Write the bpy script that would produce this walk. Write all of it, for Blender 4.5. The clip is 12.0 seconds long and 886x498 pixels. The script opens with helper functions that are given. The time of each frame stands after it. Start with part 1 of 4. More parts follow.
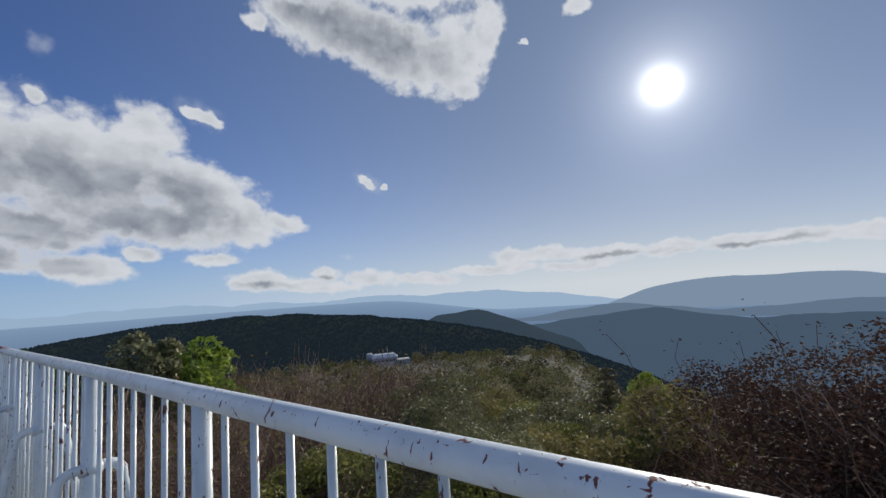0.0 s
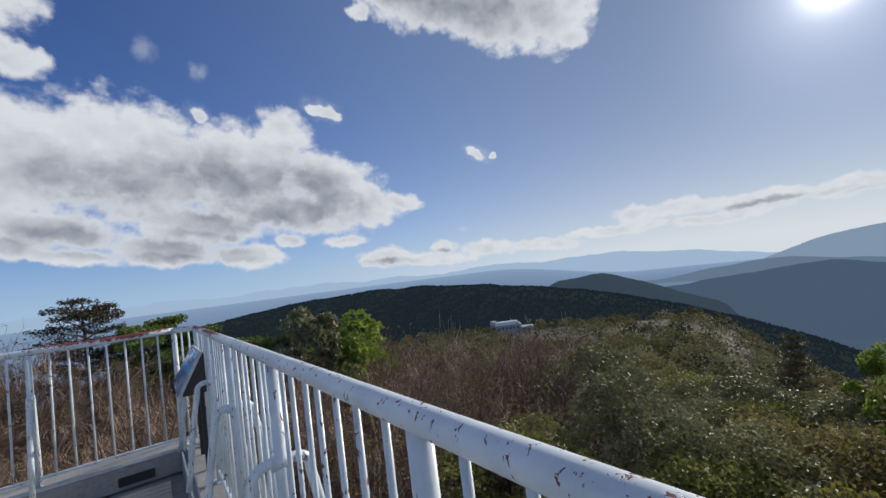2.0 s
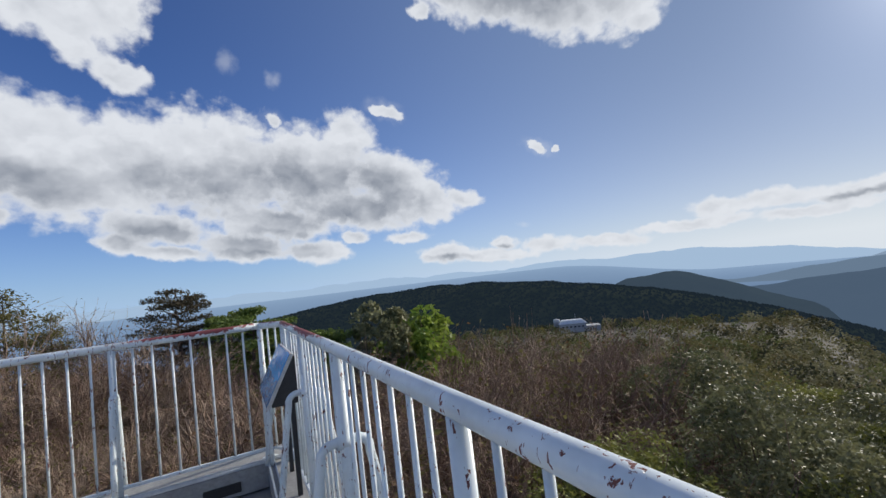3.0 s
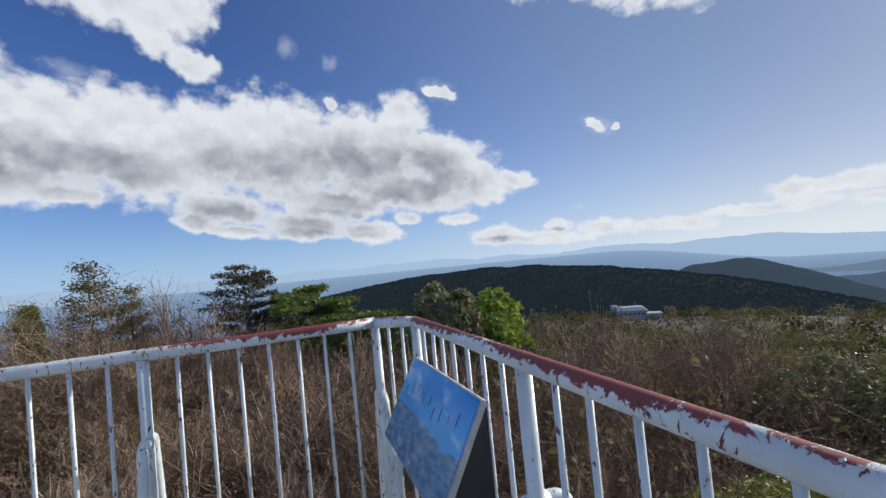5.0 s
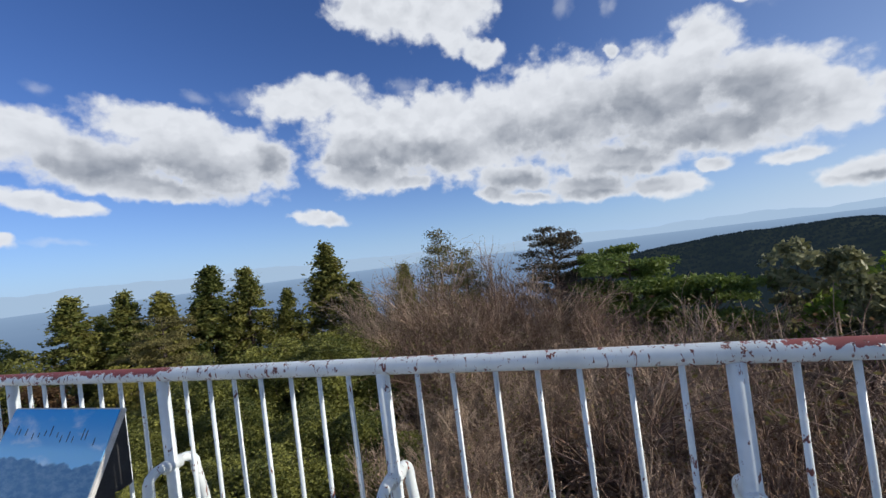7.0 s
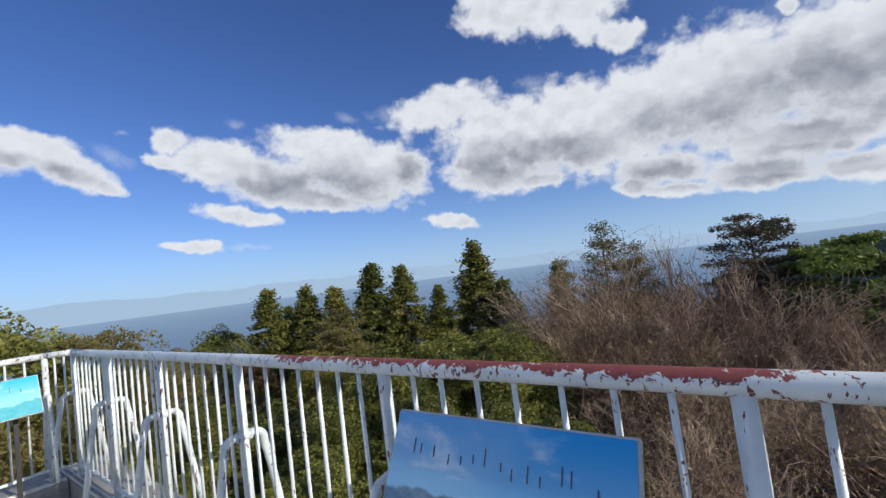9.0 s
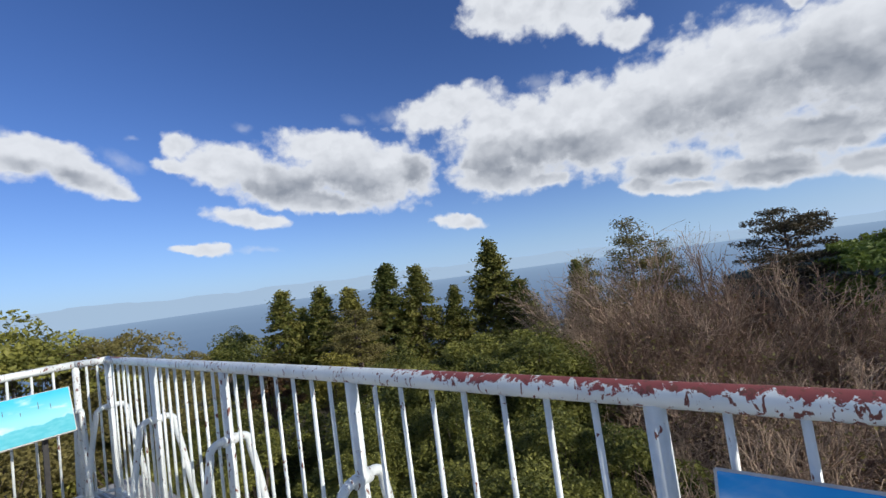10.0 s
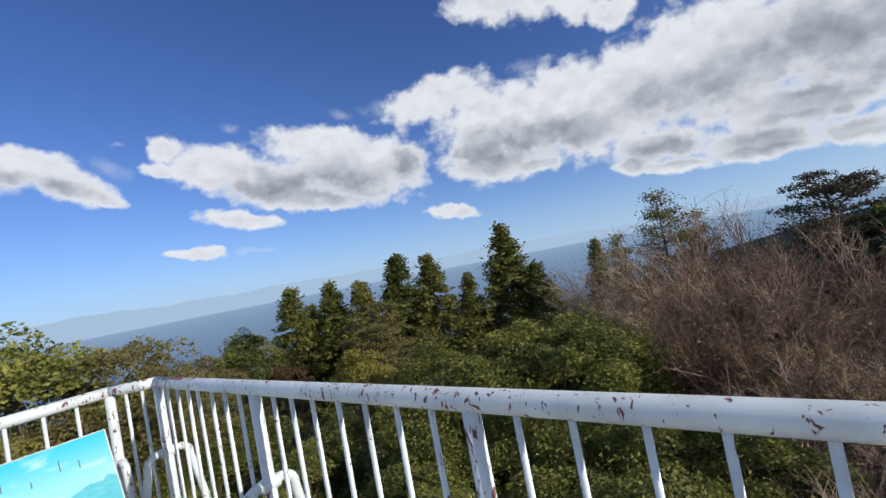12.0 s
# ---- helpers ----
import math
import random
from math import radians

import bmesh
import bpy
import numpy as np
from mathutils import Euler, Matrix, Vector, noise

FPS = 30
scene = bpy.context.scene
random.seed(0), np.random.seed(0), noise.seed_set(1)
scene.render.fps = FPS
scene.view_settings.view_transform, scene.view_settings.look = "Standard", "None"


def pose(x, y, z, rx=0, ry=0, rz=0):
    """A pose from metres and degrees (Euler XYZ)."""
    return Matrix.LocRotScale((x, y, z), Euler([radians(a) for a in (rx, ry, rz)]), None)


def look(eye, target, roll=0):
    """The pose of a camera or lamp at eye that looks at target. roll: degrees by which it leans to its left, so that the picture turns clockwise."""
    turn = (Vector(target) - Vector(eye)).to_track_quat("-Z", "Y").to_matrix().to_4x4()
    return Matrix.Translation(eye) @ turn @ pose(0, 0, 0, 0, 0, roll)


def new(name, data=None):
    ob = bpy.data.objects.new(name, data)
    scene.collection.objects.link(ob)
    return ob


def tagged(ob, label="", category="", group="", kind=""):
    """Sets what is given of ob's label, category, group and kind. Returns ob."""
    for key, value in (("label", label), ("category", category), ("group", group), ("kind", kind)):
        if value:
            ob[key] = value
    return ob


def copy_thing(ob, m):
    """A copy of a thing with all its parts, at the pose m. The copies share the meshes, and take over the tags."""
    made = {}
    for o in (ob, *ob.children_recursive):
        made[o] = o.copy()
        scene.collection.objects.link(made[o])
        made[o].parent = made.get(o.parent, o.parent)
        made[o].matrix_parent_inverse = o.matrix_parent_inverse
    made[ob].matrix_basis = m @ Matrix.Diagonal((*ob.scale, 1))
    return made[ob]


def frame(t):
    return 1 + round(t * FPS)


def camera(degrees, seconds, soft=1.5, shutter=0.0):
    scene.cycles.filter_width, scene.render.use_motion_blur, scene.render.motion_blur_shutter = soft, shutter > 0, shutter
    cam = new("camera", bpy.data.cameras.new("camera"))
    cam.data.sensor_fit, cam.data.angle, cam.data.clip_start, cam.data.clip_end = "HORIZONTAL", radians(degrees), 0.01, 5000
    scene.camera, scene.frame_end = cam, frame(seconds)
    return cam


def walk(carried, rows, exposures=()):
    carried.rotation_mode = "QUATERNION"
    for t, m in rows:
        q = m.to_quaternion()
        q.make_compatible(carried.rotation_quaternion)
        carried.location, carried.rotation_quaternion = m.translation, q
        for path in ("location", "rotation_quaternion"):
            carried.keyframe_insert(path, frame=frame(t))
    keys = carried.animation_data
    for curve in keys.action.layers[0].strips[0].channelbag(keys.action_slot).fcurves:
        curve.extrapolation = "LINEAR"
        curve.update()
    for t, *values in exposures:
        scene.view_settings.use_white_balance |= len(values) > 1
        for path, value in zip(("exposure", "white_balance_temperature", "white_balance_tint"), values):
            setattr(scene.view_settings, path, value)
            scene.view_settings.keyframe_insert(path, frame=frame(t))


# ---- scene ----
cam = camera(94.2, 12.0)
PATH = [
    (0, (-0.273, -6.276, 1.296), (1.299, -5.057, 1.504), -4.0),
    (0.5, (-0.148, -5.944, 1.307), (1.327, -4.612, 1.523), -4.9),
    (1, (-0.208, -5.586, 1.302), (1.112, -4.098, 1.509), -3.9),
    (1.5, (-0.242, -5.182, 1.29), (0.992, -3.612, 1.413), -4.4),
    (2, (-0.176, -4.764, 1.314), (0.997, -3.148, 1.426), -7.2),
    (2.5, (-0.222, -4.324, 1.358), (0.864, -2.648, 1.464), -7.4),
    (3, (-0.188, -3.862, 1.326), (0.737, -2.093, 1.454), -6.7),
    (5, (-0.373, -2.112, 1.356), (0.32, -0.237, 1.422), -5.5),
    (5.5, (-0.502, -1.772, 1.392), (0.059, 0.147, 1.444), -4.4),
    (6, (-0.698, -1.454, 1.405), (-0.59, 0.542, 1.465), -4.0),
    (6.5, (-0.973, -1.297, 1.398), (-1.285, 0.678, 1.446), -4.8),
    (7, (-1.333, -1.215, 1.421), (-1.964, 0.683, 1.453), -7.2),
    (7.5, (-1.727, -1.197, 1.409), (-2.632, 0.586, 1.444), -8.6),
    (9.5, (-3.367, -0.963, 1.373), (-4.562, 0.637, 1.494), -7.3),
    (10, (-3.774, -0.962, 1.399), (-4.981, 0.628, 1.52), -7.8),
    (10.5, (-4.166, -0.869, 1.394), (-5.378, 0.719, 1.501), -9.0),
    (11, (-4.612, -0.847, 1.391), (-5.82, 0.746, 1.478), -9.9),
    (11.5, (-5.005, -0.818, 1.391), (-6.208, 0.778, 1.467), -10.5),
    (12, (-5.408, -0.778, 1.408), (-6.606, 0.822, 1.481), -10.9),
]
walk(cam, [(t, look(eye, aim, roll)) for t, eye, aim, roll in PATH],
     [(0.0, -0.33, 6300, 10), (1.5, -0.27, 6300, 10), (3.0, -0.1, 6300, 10), (5.0, -0.05, 6300, 10), (9.5, -0.05, 6300, 10), (12.0, -0.04, 6300, 10)])

# ---------------------------------------------------------------- light
SUN = Vector((0.915, 0.122, 0.384)).normalized()
SUN_EL = math.asin(SUN.z)
SUN_AZ = math.atan2(SUN.x, SUN.y)

sun_data = bpy.data.lights.new("sun", "SUN")
sun_data.energy, sun_data.angle, sun_data.color = 4.6, radians(0.6), (1.0, 0.91, 0.78)
sun = new("sun", sun_data)
sun.matrix_world = look(SUN * 50, (0, 0, 0))

# clouds: azimuth, elevation, half width, half height, slope (degrees)
cumulus_bank = [(0.2, 16.4, 9.2, 6.5, -15), (10.8, 15.4, 9.2, 5.9, -14), (16.3, 19.8, 3.7, 3.2, -22), (21.6, 13.2, 7.4, 4.5, -20), (26.5, 10.4, 3.8, 3.2, -16), (31.0, 10.4, 2.7, 1.2, -12),
                (-8.8, 16.8, 7.6, 5.1, -10), (-16.6, 16.6, 6.6, 5.6, -4), (-23.3, 15.9, 5.6, 5.5, -3), (-28.8, 16.7, 4.3, 6.4, -3), (16.7, 10.2, 8.6, 2.8, -7), (-14.4, 15.4, 11.6, 5.5, -6),
                (-24.9, 17.5, 9.4, 4.6, -5), (-34.2, 22.1, 7.2, 2.5, 7), (-28.2, 12.1, 6.3, 2.5, -6), (-31.5, 14.3, 2.7, 1.5, 1)]
bank_base = [(-10.6, 7.7, 2.6, 1.3, -10), (-5.5, 6.2, 3.7, 1.0, -8), (2.4, 6.5, 5.9, 2.0, -6), (10.7, 5.0, 4.7, 1.6, -6), (23.0, 5.9, 2.8, 0.9, -2), (8.8, 7.9, 0.9, 1.1, -3),
             (5.6, 9.3, 8.5, 2.4, -8), (-7.0, 9.2, 6.5, 2.0, -8), (-22.1, 10.7, 3.9, 1.0, -2), (15.6, 6.7, 2.0, 0.9, -4)]
cumulus_north = [(-62.5, 17.2, 4.5, 2.2, -8), (-59.5, 15.5, 4.5, 2.6, -9), (-46.9, 15.0, 9.1, 4.6, -11), (-50.6, 18.5, 7.5, 2.4, -7), (-40.6, 14.6, 4.3, 3.6, -13), (-57.4, 14.1, 7.6, 2.7, -7), (-65.1, 16.6, 4.3, 2.4, -12), (-69.0, 19.0, 1.5, 1.8, -51),
                 (-69.8, 16.6, 1.6, 0.9, -11), (-53.4, 11.9, 8.7, 1.6, -9), (-62.0, 10.3, 4.7, 1.1, -12), (-66.5, 6.7, 2.2, 0.8, -10), (-69.2, 7.0, 1.6, 0.5, -10), (-34.3, 6.9, 3.8, 1.0, -12)]
cumulus_west = [(-80.6, 17.2, 3.5, 1.8, -12), (-77.7, 15.3, 3.4, 1.8, -18), (-83.1, 16.7, 3.1, 2.3, -10), (-74.9, 13.7, 1.8, 0.9, -16)]
cloud_top = [(-23.7, 31.6, 6.8, 3.0, -9), (-16.8, 31.4, 8.2, 3.9, -12), (-10.0, 32.1, 4.0, 3.5, -3), (-9.5, 25.4, 2.8, 1.5, -12), (-13.3, 27.7, 2.9, 2.0, -28), (-9.6, 25.1, 2.4, 1.6, -19)]
cloud_high = [(39.3, 34.5, 10.0, 3.5, -6), (47.3, 31.9, 8.6, 4.4, -19), (55.5, 30.6, 4.9, 4.9, -12), (60.8, 33.5, 2.6, 3.7, -11), (28.4, 33.9, 1.6, 0.9, 9), (33.2, 35.5, 4.4, 1.6, -1),
              (56.8, 26.8, 2.1, 1.4, -5), (47.9, 39.6, 16.3, 3.3, -4), (73.6, 33.6, 2.0, 0.8, 3), (66.0, 31.3, 0.6, 0.4, -9)]
small_puffs = [(21.2, 22.9, 1.7, 0.7, -10), (22.9, 22.5, 1.3, 0.8, -25), (42.2, 15.7, 1.3, 0.5, -38), (44.4, 14.9, 0.35, 0.5, -12), (6.6, 21.9, 1.2, 0.9, -14)]
low_band = [(61.6, 4.2, 3.2, 1.2, -5), (66.9, 4.2, 4.1, 1.1, -2), (74.3, 3.6, 4.7, 1.0, 1), (81.3, 3.5, 4.2, 1.0, 0), (87.6, 3.4, 4.2, 1.0, 1), (93.4, 3.2, 3.6, 0.9, 1),
            (98.4, 3.1, 3.0, 0.9, 1), (59.1, 2.6, 6.9, 0.7, 0), (70.0, 2.3, 6.4, 0.6, 1), (28.2, 3.1, 3.9, 1.4, -5), (36.2, 3.5, 1.9, 1.0, -1), (41.9, 2.6, 3.5, 1.2, -4),
            (49.6, 2.0, 5.0, 0.9, -4), (34.3, 2.0, 6.4, 0.9, -5)]
faint = [(21.7, 22.9, 2.9, 1.3, -16), (42.4, 15.6, 2.4, 1.0, -34), (6.6, 21.9, 2.1, 1.4, -14), (1.8, 28.3, 1.3, 1.3, 3), (6.3, 26.8, 0.9, 0.9, 0), (-20.8, 22.9, 2.2, 0.9, -6), (-74.4, 16.9, 2.4, 1.0, -23), (-73.3, 19.5, 0.7, 0.4, 3), (-61.6, 21.2, 1.1, 0.7, 0),
         (-61.5, 6.2, 2.9, 0.4, -5), (39.2, 5.7, 0.9, 0.4, -7), (-20.6, 21.9, 2.4, 0.9, -14), (-41.8, 21.8, 2.7, 1.0, -6), (7.2, 26.7, 1.0, 1.0, 18), (-47.4, 21.8, 1.5, 0.7, -5)]
grey_base = [(18.3, 11.2, 7.8, 3.4, -10), (10.3, 10.2, 7.7, 2.8, -8), (-2.9, 13.2, 8.3, 3.2, -10), (-17.9, 13.4, 6.4, 2.3, -6), (-25.7, 13.3, 5.6, 2.3, -5), (-25.2, 13.5, 10.0, 2.9, -6),
             (-50.3, 13.1, 9.7, 2.7, -10), (-39.1, 14.0, 2.7, 2.9, -8), (-59.6, 13.6, 5.4, 1.6, -7), (-79.9, 15.2, 3.8, 0.9, -17), (43.3, 33.2, 10.9, 3.5, -11), (36.3, 35.8, 7.6, 2.3, -3)]
grey_low = [(8.0, 14.5, 8.0, 3.6, -9), (17.5, 14.0, 6.5, 3.0, -12), (5.3, 7.0, 6.1, 2.1, -8), (-6.3, 8.3, 6.5, 1.9, -9), (2.4, 5.6, 8.1, 0.7, -6), (74.2, 3.2, 5.4, 0.4, 0), (87.5, 2.9, 6.3, 0.3, 2), (36.2, 2.9, 1.5, 0.4, -6),
            (-47.3, 11.4, 7.2, 1.5, -7), (27.7, 2.4, 3.4, 0.5, -5), (7.0, 11.6, 4.4, 2.5, -8), (15.2, 10.7, 7.2, 2.5, -1)]


class Nodes:
    """A short hand for building node trees."""

    def __init__(self, tree):
        self.tree = tree
        tree.nodes.clear()

    def add(self, kind, operation=""):
        node = self.tree.nodes.new(kind)
        if operation:
            node.operation = operation
        return node

    def link(self, a, b):
        self.tree.links.new(a, b)

    def put(self, socket, value):
        if isinstance(value, bpy.types.NodeSocket):
            self.link(value, socket)
        else:
            socket.default_value = value

    def math(self, op, a, b=0.0, c=0.0, clamp=False):
        node = self.add("ShaderNodeMath", op)
        node.use_clamp = clamp
        for socket, value in zip(node.inputs, (a, b, c)):
            self.put(socket, value)
        return node.outputs[0]

    def span(self, value, a, b, c=0.0, d=1.0, smooth=True):
        node = self.add("ShaderNodeMapRange")
        node.interpolation_type = "SMOOTHSTEP" if smooth else "LINEAR"
        for socket, v in zip(node.inputs, (value, a, b, c, d)):
            self.put(socket, v)
        return node.outputs[0]

    def mix(self, fac, a, b):
        node = self.add("ShaderNodeMix")
        node.data_type = "RGBA"
        self.put(node.inputs[0], fac)
        for socket, v in ((node.inputs[6], a), (node.inputs[7], b)):
            self.put(socket, (*v, 1.0) if isinstance(v, tuple) and len(v) == 3 else v)
        return node.outputs[2]

    def noise(self, vector, scale, detail=4.0, rough=0.55, distort=0.0):
        node = self.add("ShaderNodeTexNoise")
        if vector is not None:
            self.link(vector, node.inputs["Vector"])
        for key, v in (("Scale", scale), ("Detail", detail), ("Roughness", rough), ("Distortion", distort)):
            node.inputs[key].default_value = v
        return node.outputs["Fac"]

    def puffs(self, vector, scale, detail=3.0, rough=0.5):
        """Rounded heaps, high in the middle of each cell."""
        node = self.add("ShaderNodeTexVoronoi")
        node.voronoi_dimensions, node.feature, node.normalize = "2D", "SMOOTH_F1", True
        self.link(vector, node.inputs["Vector"])
        for key, v in (("Scale", scale), ("Detail", detail), ("Roughness", rough), ("Smoothness", 0.35)):
            node.inputs[key].default_value = v
        return self.math("SUBTRACT", 1.0, node.outputs["Distance"])


def sky():
    world = bpy.data.worlds.new("sky")
    scene.world = world
    world.use_nodes = True
    n = Nodes(world.node_tree)
    coord = n.add("ShaderNodeTexCoord").outputs["Generated"]
    split = n.add("ShaderNodeSeparateXYZ")
    n.link(coord, split.inputs[0])
    az = n.math("MULTIPLY", n.math("ARCTAN2", split.outputs[0], split.outputs[1]), 180 / math.pi)
    el = n.math("MULTIPLY", n.math("ARCSINE", split.outputs[2]), 180 / math.pi)
    join = n.add("ShaderNodeCombineXYZ")
    n.link(az, join.inputs[0])
    n.link(el, join.inputs[1])
    flat = join.outputs[0]
    warped = flat
    for scale, amount in ((0.28, 1.6), (0.9, 1.1)):
        drift = n.add("ShaderNodeTexNoise")
        n.link(flat, drift.inputs["Vector"])
        drift.inputs["Scale"].default_value, drift.inputs["Detail"].default_value = scale, 2.0
        bend = n.add("ShaderNodeVectorMath", "MULTIPLY_ADD")
        n.link(drift.outputs["Color"], bend.inputs[0])
        bend.inputs[1].default_value = (amount, amount * 0.7, 0)
        bend.inputs[2].default_value = (-amount * 0.5, -amount * 0.35, 0)
        total = n.add("ShaderNodeVectorMath", "ADD")
        n.link(warped, total.inputs[0])
        n.link(bend.outputs[0], total.inputs[1])
        warped = total.outputs[0]

    def field(blobs):
        best = None
        for a, e, w, h, turn in blobs:
            m = n.add("ShaderNodeMapping")
            m.vector_type = "TEXTURE"
            m.inputs["Location"].default_value = (a, e, 0)
            m.inputs["Rotation"].default_value = (0, 0, radians(turn))
            m.inputs["Scale"].default_value = (w, h, 1)
            place = warped
            if best is not None:
                # each blob waits for the one before it, which keeps the shader small enough
                wait = n.add("ShaderNodeVectorMath", "MULTIPLY_ADD")
                n.link(best, wait.inputs[0])
                wait.inputs[1].default_value = (1e-8, 0, 0)
                n.link(warped, wait.inputs[2])
                place = wait.outputs[0]
            n.link(place, m.inputs["Vector"])
            size = n.add("ShaderNodeVectorMath", "LENGTH")
            n.link(m.outputs[0], size.inputs[0])
            best = size.outputs["Value"] if best is None else n.math("SMOOTH_MIN", best, size.outputs["Value"], 0.4)
        return best

    reach = n.math("MINIMUM", field(cumulus_bank + bank_base + cumulus_north + cumulus_west),
                   field(cloud_top + cloud_high + small_puffs + low_band))
    stretch = n.add("ShaderNodeVectorMath", "MULTIPLY")
    n.link(warped, stretch.inputs[0])
    stretch.inputs[1].default_value = (0.8, 1.15, 1.0)
    heap = n.puffs(stretch.outputs[0], 0.40, 2.6, 0.5)
    shift = n.add("ShaderNodeVectorMath", "ADD")
    n.link(stretch.outputs[0], shift.inputs[0])
    shift.inputs[1].default_value = (0.45, 0.75, 0)
    sunward = n.puffs(shift.outputs[0], 0.42, 2.0, 0.45)
    fray = n.noise(flat, 0.5, 5.0, 0.6)
    body = n.math("SUBTRACT", 1.03, reach)
    ragged = n.math("MULTIPLY_ADD", n.math("SUBTRACT", heap, 0.62), 0.85, n.math("MULTIPLY_ADD", n.math("SUBTRACT", fray, 0.5), 0.6, body))
    cover = n.span(ragged, -0.10, 0.38)
    wisp = n.math("MULTIPLY_ADD", n.math("SUBTRACT", fray, 0.5), 1.6, n.math("SUBTRACT", 1.0, field(faint)))
    cover = n.math("MAXIMUM", cover, n.math("MULTIPLY", n.span(wisp, -0.3, 1.1), 0.28))
    thick = n.span(ragged, 0.08, 0.75)
    # sides turned to the sun are bright, bases lie in shade
    relief = n.math("MULTIPLY", n.math("SUBTRACT", sunward, heap), 0.62)
    soft = n.noise(warped, 0.22, 3.0, 0.5)
    under = n.math("MINIMUM", field(grey_base), field(grey_low))
    grey = n.span(n.math("MULTIPLY_ADD", n.math("SUBTRACT", soft, 0.5), 0.9, n.math("SUBTRACT", 1.25, under)), -0.35, 0.95)
    shade = n.math("MULTIPLY_ADD", grey, 0.76, n.math("ADD", relief, 0.10))
    shade = n.math("MULTIPLY", shade, thick, clamp=True)
    # scattered cumulus added over the unseen sky, behind and overhead, to brighten board reflections
    over = n.math("MAXIMUM", n.span(el, 46.0, 56.0), n.span(n.math("ABSOLUTE", az), 112.0, 128.0))
    rest = n.math("MULTIPLY", n.span(n.noise(coord, 2.3, 5.0, 0.55), 0.52, 0.64), over)
    cover = n.math("MAXIMUM", cover, n.math("MULTIPLY", rest, n.span(el, 4.0, 12.0)))
    white = n.mix(shade, (0.82, 0.835, 0.86), (0.29, 0.315, 0.36))

    air = n.add("ShaderNodeTexSky")
    air.sky_type = "NISHITA"
    air.sun_disc, air.sun_elevation, air.sun_rotation = False, SUN_EL, SUN_AZ
    air.altitude, air.air_density, air.dust_density, air.ozone_density = 600, 1.0, 0.1, 3.0
    dim = n.add("ShaderNodeVectorMath", "MULTIPLY")
    n.link(air.outputs[0], dim.inputs[0])
    dim.inputs[1].default_value = (SKY * 1.04, SKY * 1.31, SKY * 1.98)
    blue = dim.outputs[0]

    # brightness of the air round the sun, and haze above the horizon
    facing = n.add("ShaderNodeVectorMath", "DOT_PRODUCT")
    n.link(coord, facing.inputs[0])
    facing.inputs[1].default_value = SUN
    off = n.math("MULTIPLY", n.math("ARCCOSINE", n.math("MINIMUM", facing.outputs["Value"], 1.0)), 180 / math.pi)
    core = n.math("POWER", 2.718, n.math("MULTIPLY", n.math("POWER", n.math("DIVIDE", off, 1.9), 2.0), -1.0))
    halo = n.math("POWER", 2.718, n.math("DIVIDE", off, -4.0))
    glow = n.math("MULTIPLY_ADD", core, 1.6, n.math("MULTIPLY", halo, 0.95))
    near_sun = n.span(off, 88.0, 12.0)
    deep = n.math("MULTIPLY_ADD", near_sun, -2.5, -6.0)
    haze = n.math("POWER", 2.718, n.math("DIVIDE", n.math("MAXIMUM", el, 0.0), deep))
    mist = n.mix(near_sun, (0.42, 0.60, 0.84), (0.84, 0.87, 0.88))
    veil = n.mix(n.math("MULTIPLY", near_sun, 0.72), blue, (0.23, 0.295, 0.385))
    veil = n.mix(n.math("MULTIPLY", haze, 0.92), veil, mist)
    full = n.mix(n.math("MULTIPLY", cover, 0.97), veil, white)
    lit = n.add("ShaderNodeVectorMath", "ADD")
    n.link(full, lit.inputs[0])
    warm = n.add("ShaderNodeVectorMath", "SCALE")
    warm.inputs[0].default_value = (1.0, 0.97, 0.92)
    n.link(glow, warm.inputs["Scale"])
    n.link(warm.outputs[0], lit.inputs[1])
    back = n.add("ShaderNodeBackground")
    n.link(lit.outputs[0], back.inputs["Color"])
    out = n.add("ShaderNodeOutputWorld")
    n.link(back.outputs[0], out.inputs["Surface"])


SKY = 0.062
sky()

# ---------------------------------------------------------------- materials


def material(name):
    m = bpy.data.materials.new(name)
    m.use_nodes = True
    n = Nodes(m.node_tree)
    shader = n.add("ShaderNodeBsdfPrincipled")
    out = n.add("ShaderNodeOutputMaterial")
    n.link(shader.outputs[0], out.inputs["Surface"])
    return m, n, shader, out


def bump(n, shader, height, strength, distance):
    b = n.add("ShaderNodeBump")
    b.inputs["Strength"].default_value, b.inputs["Distance"].default_value = strength, distance
    n.link(height, b.inputs["Height"])
    n.link(b.outputs[0], shader.inputs["Normal"])


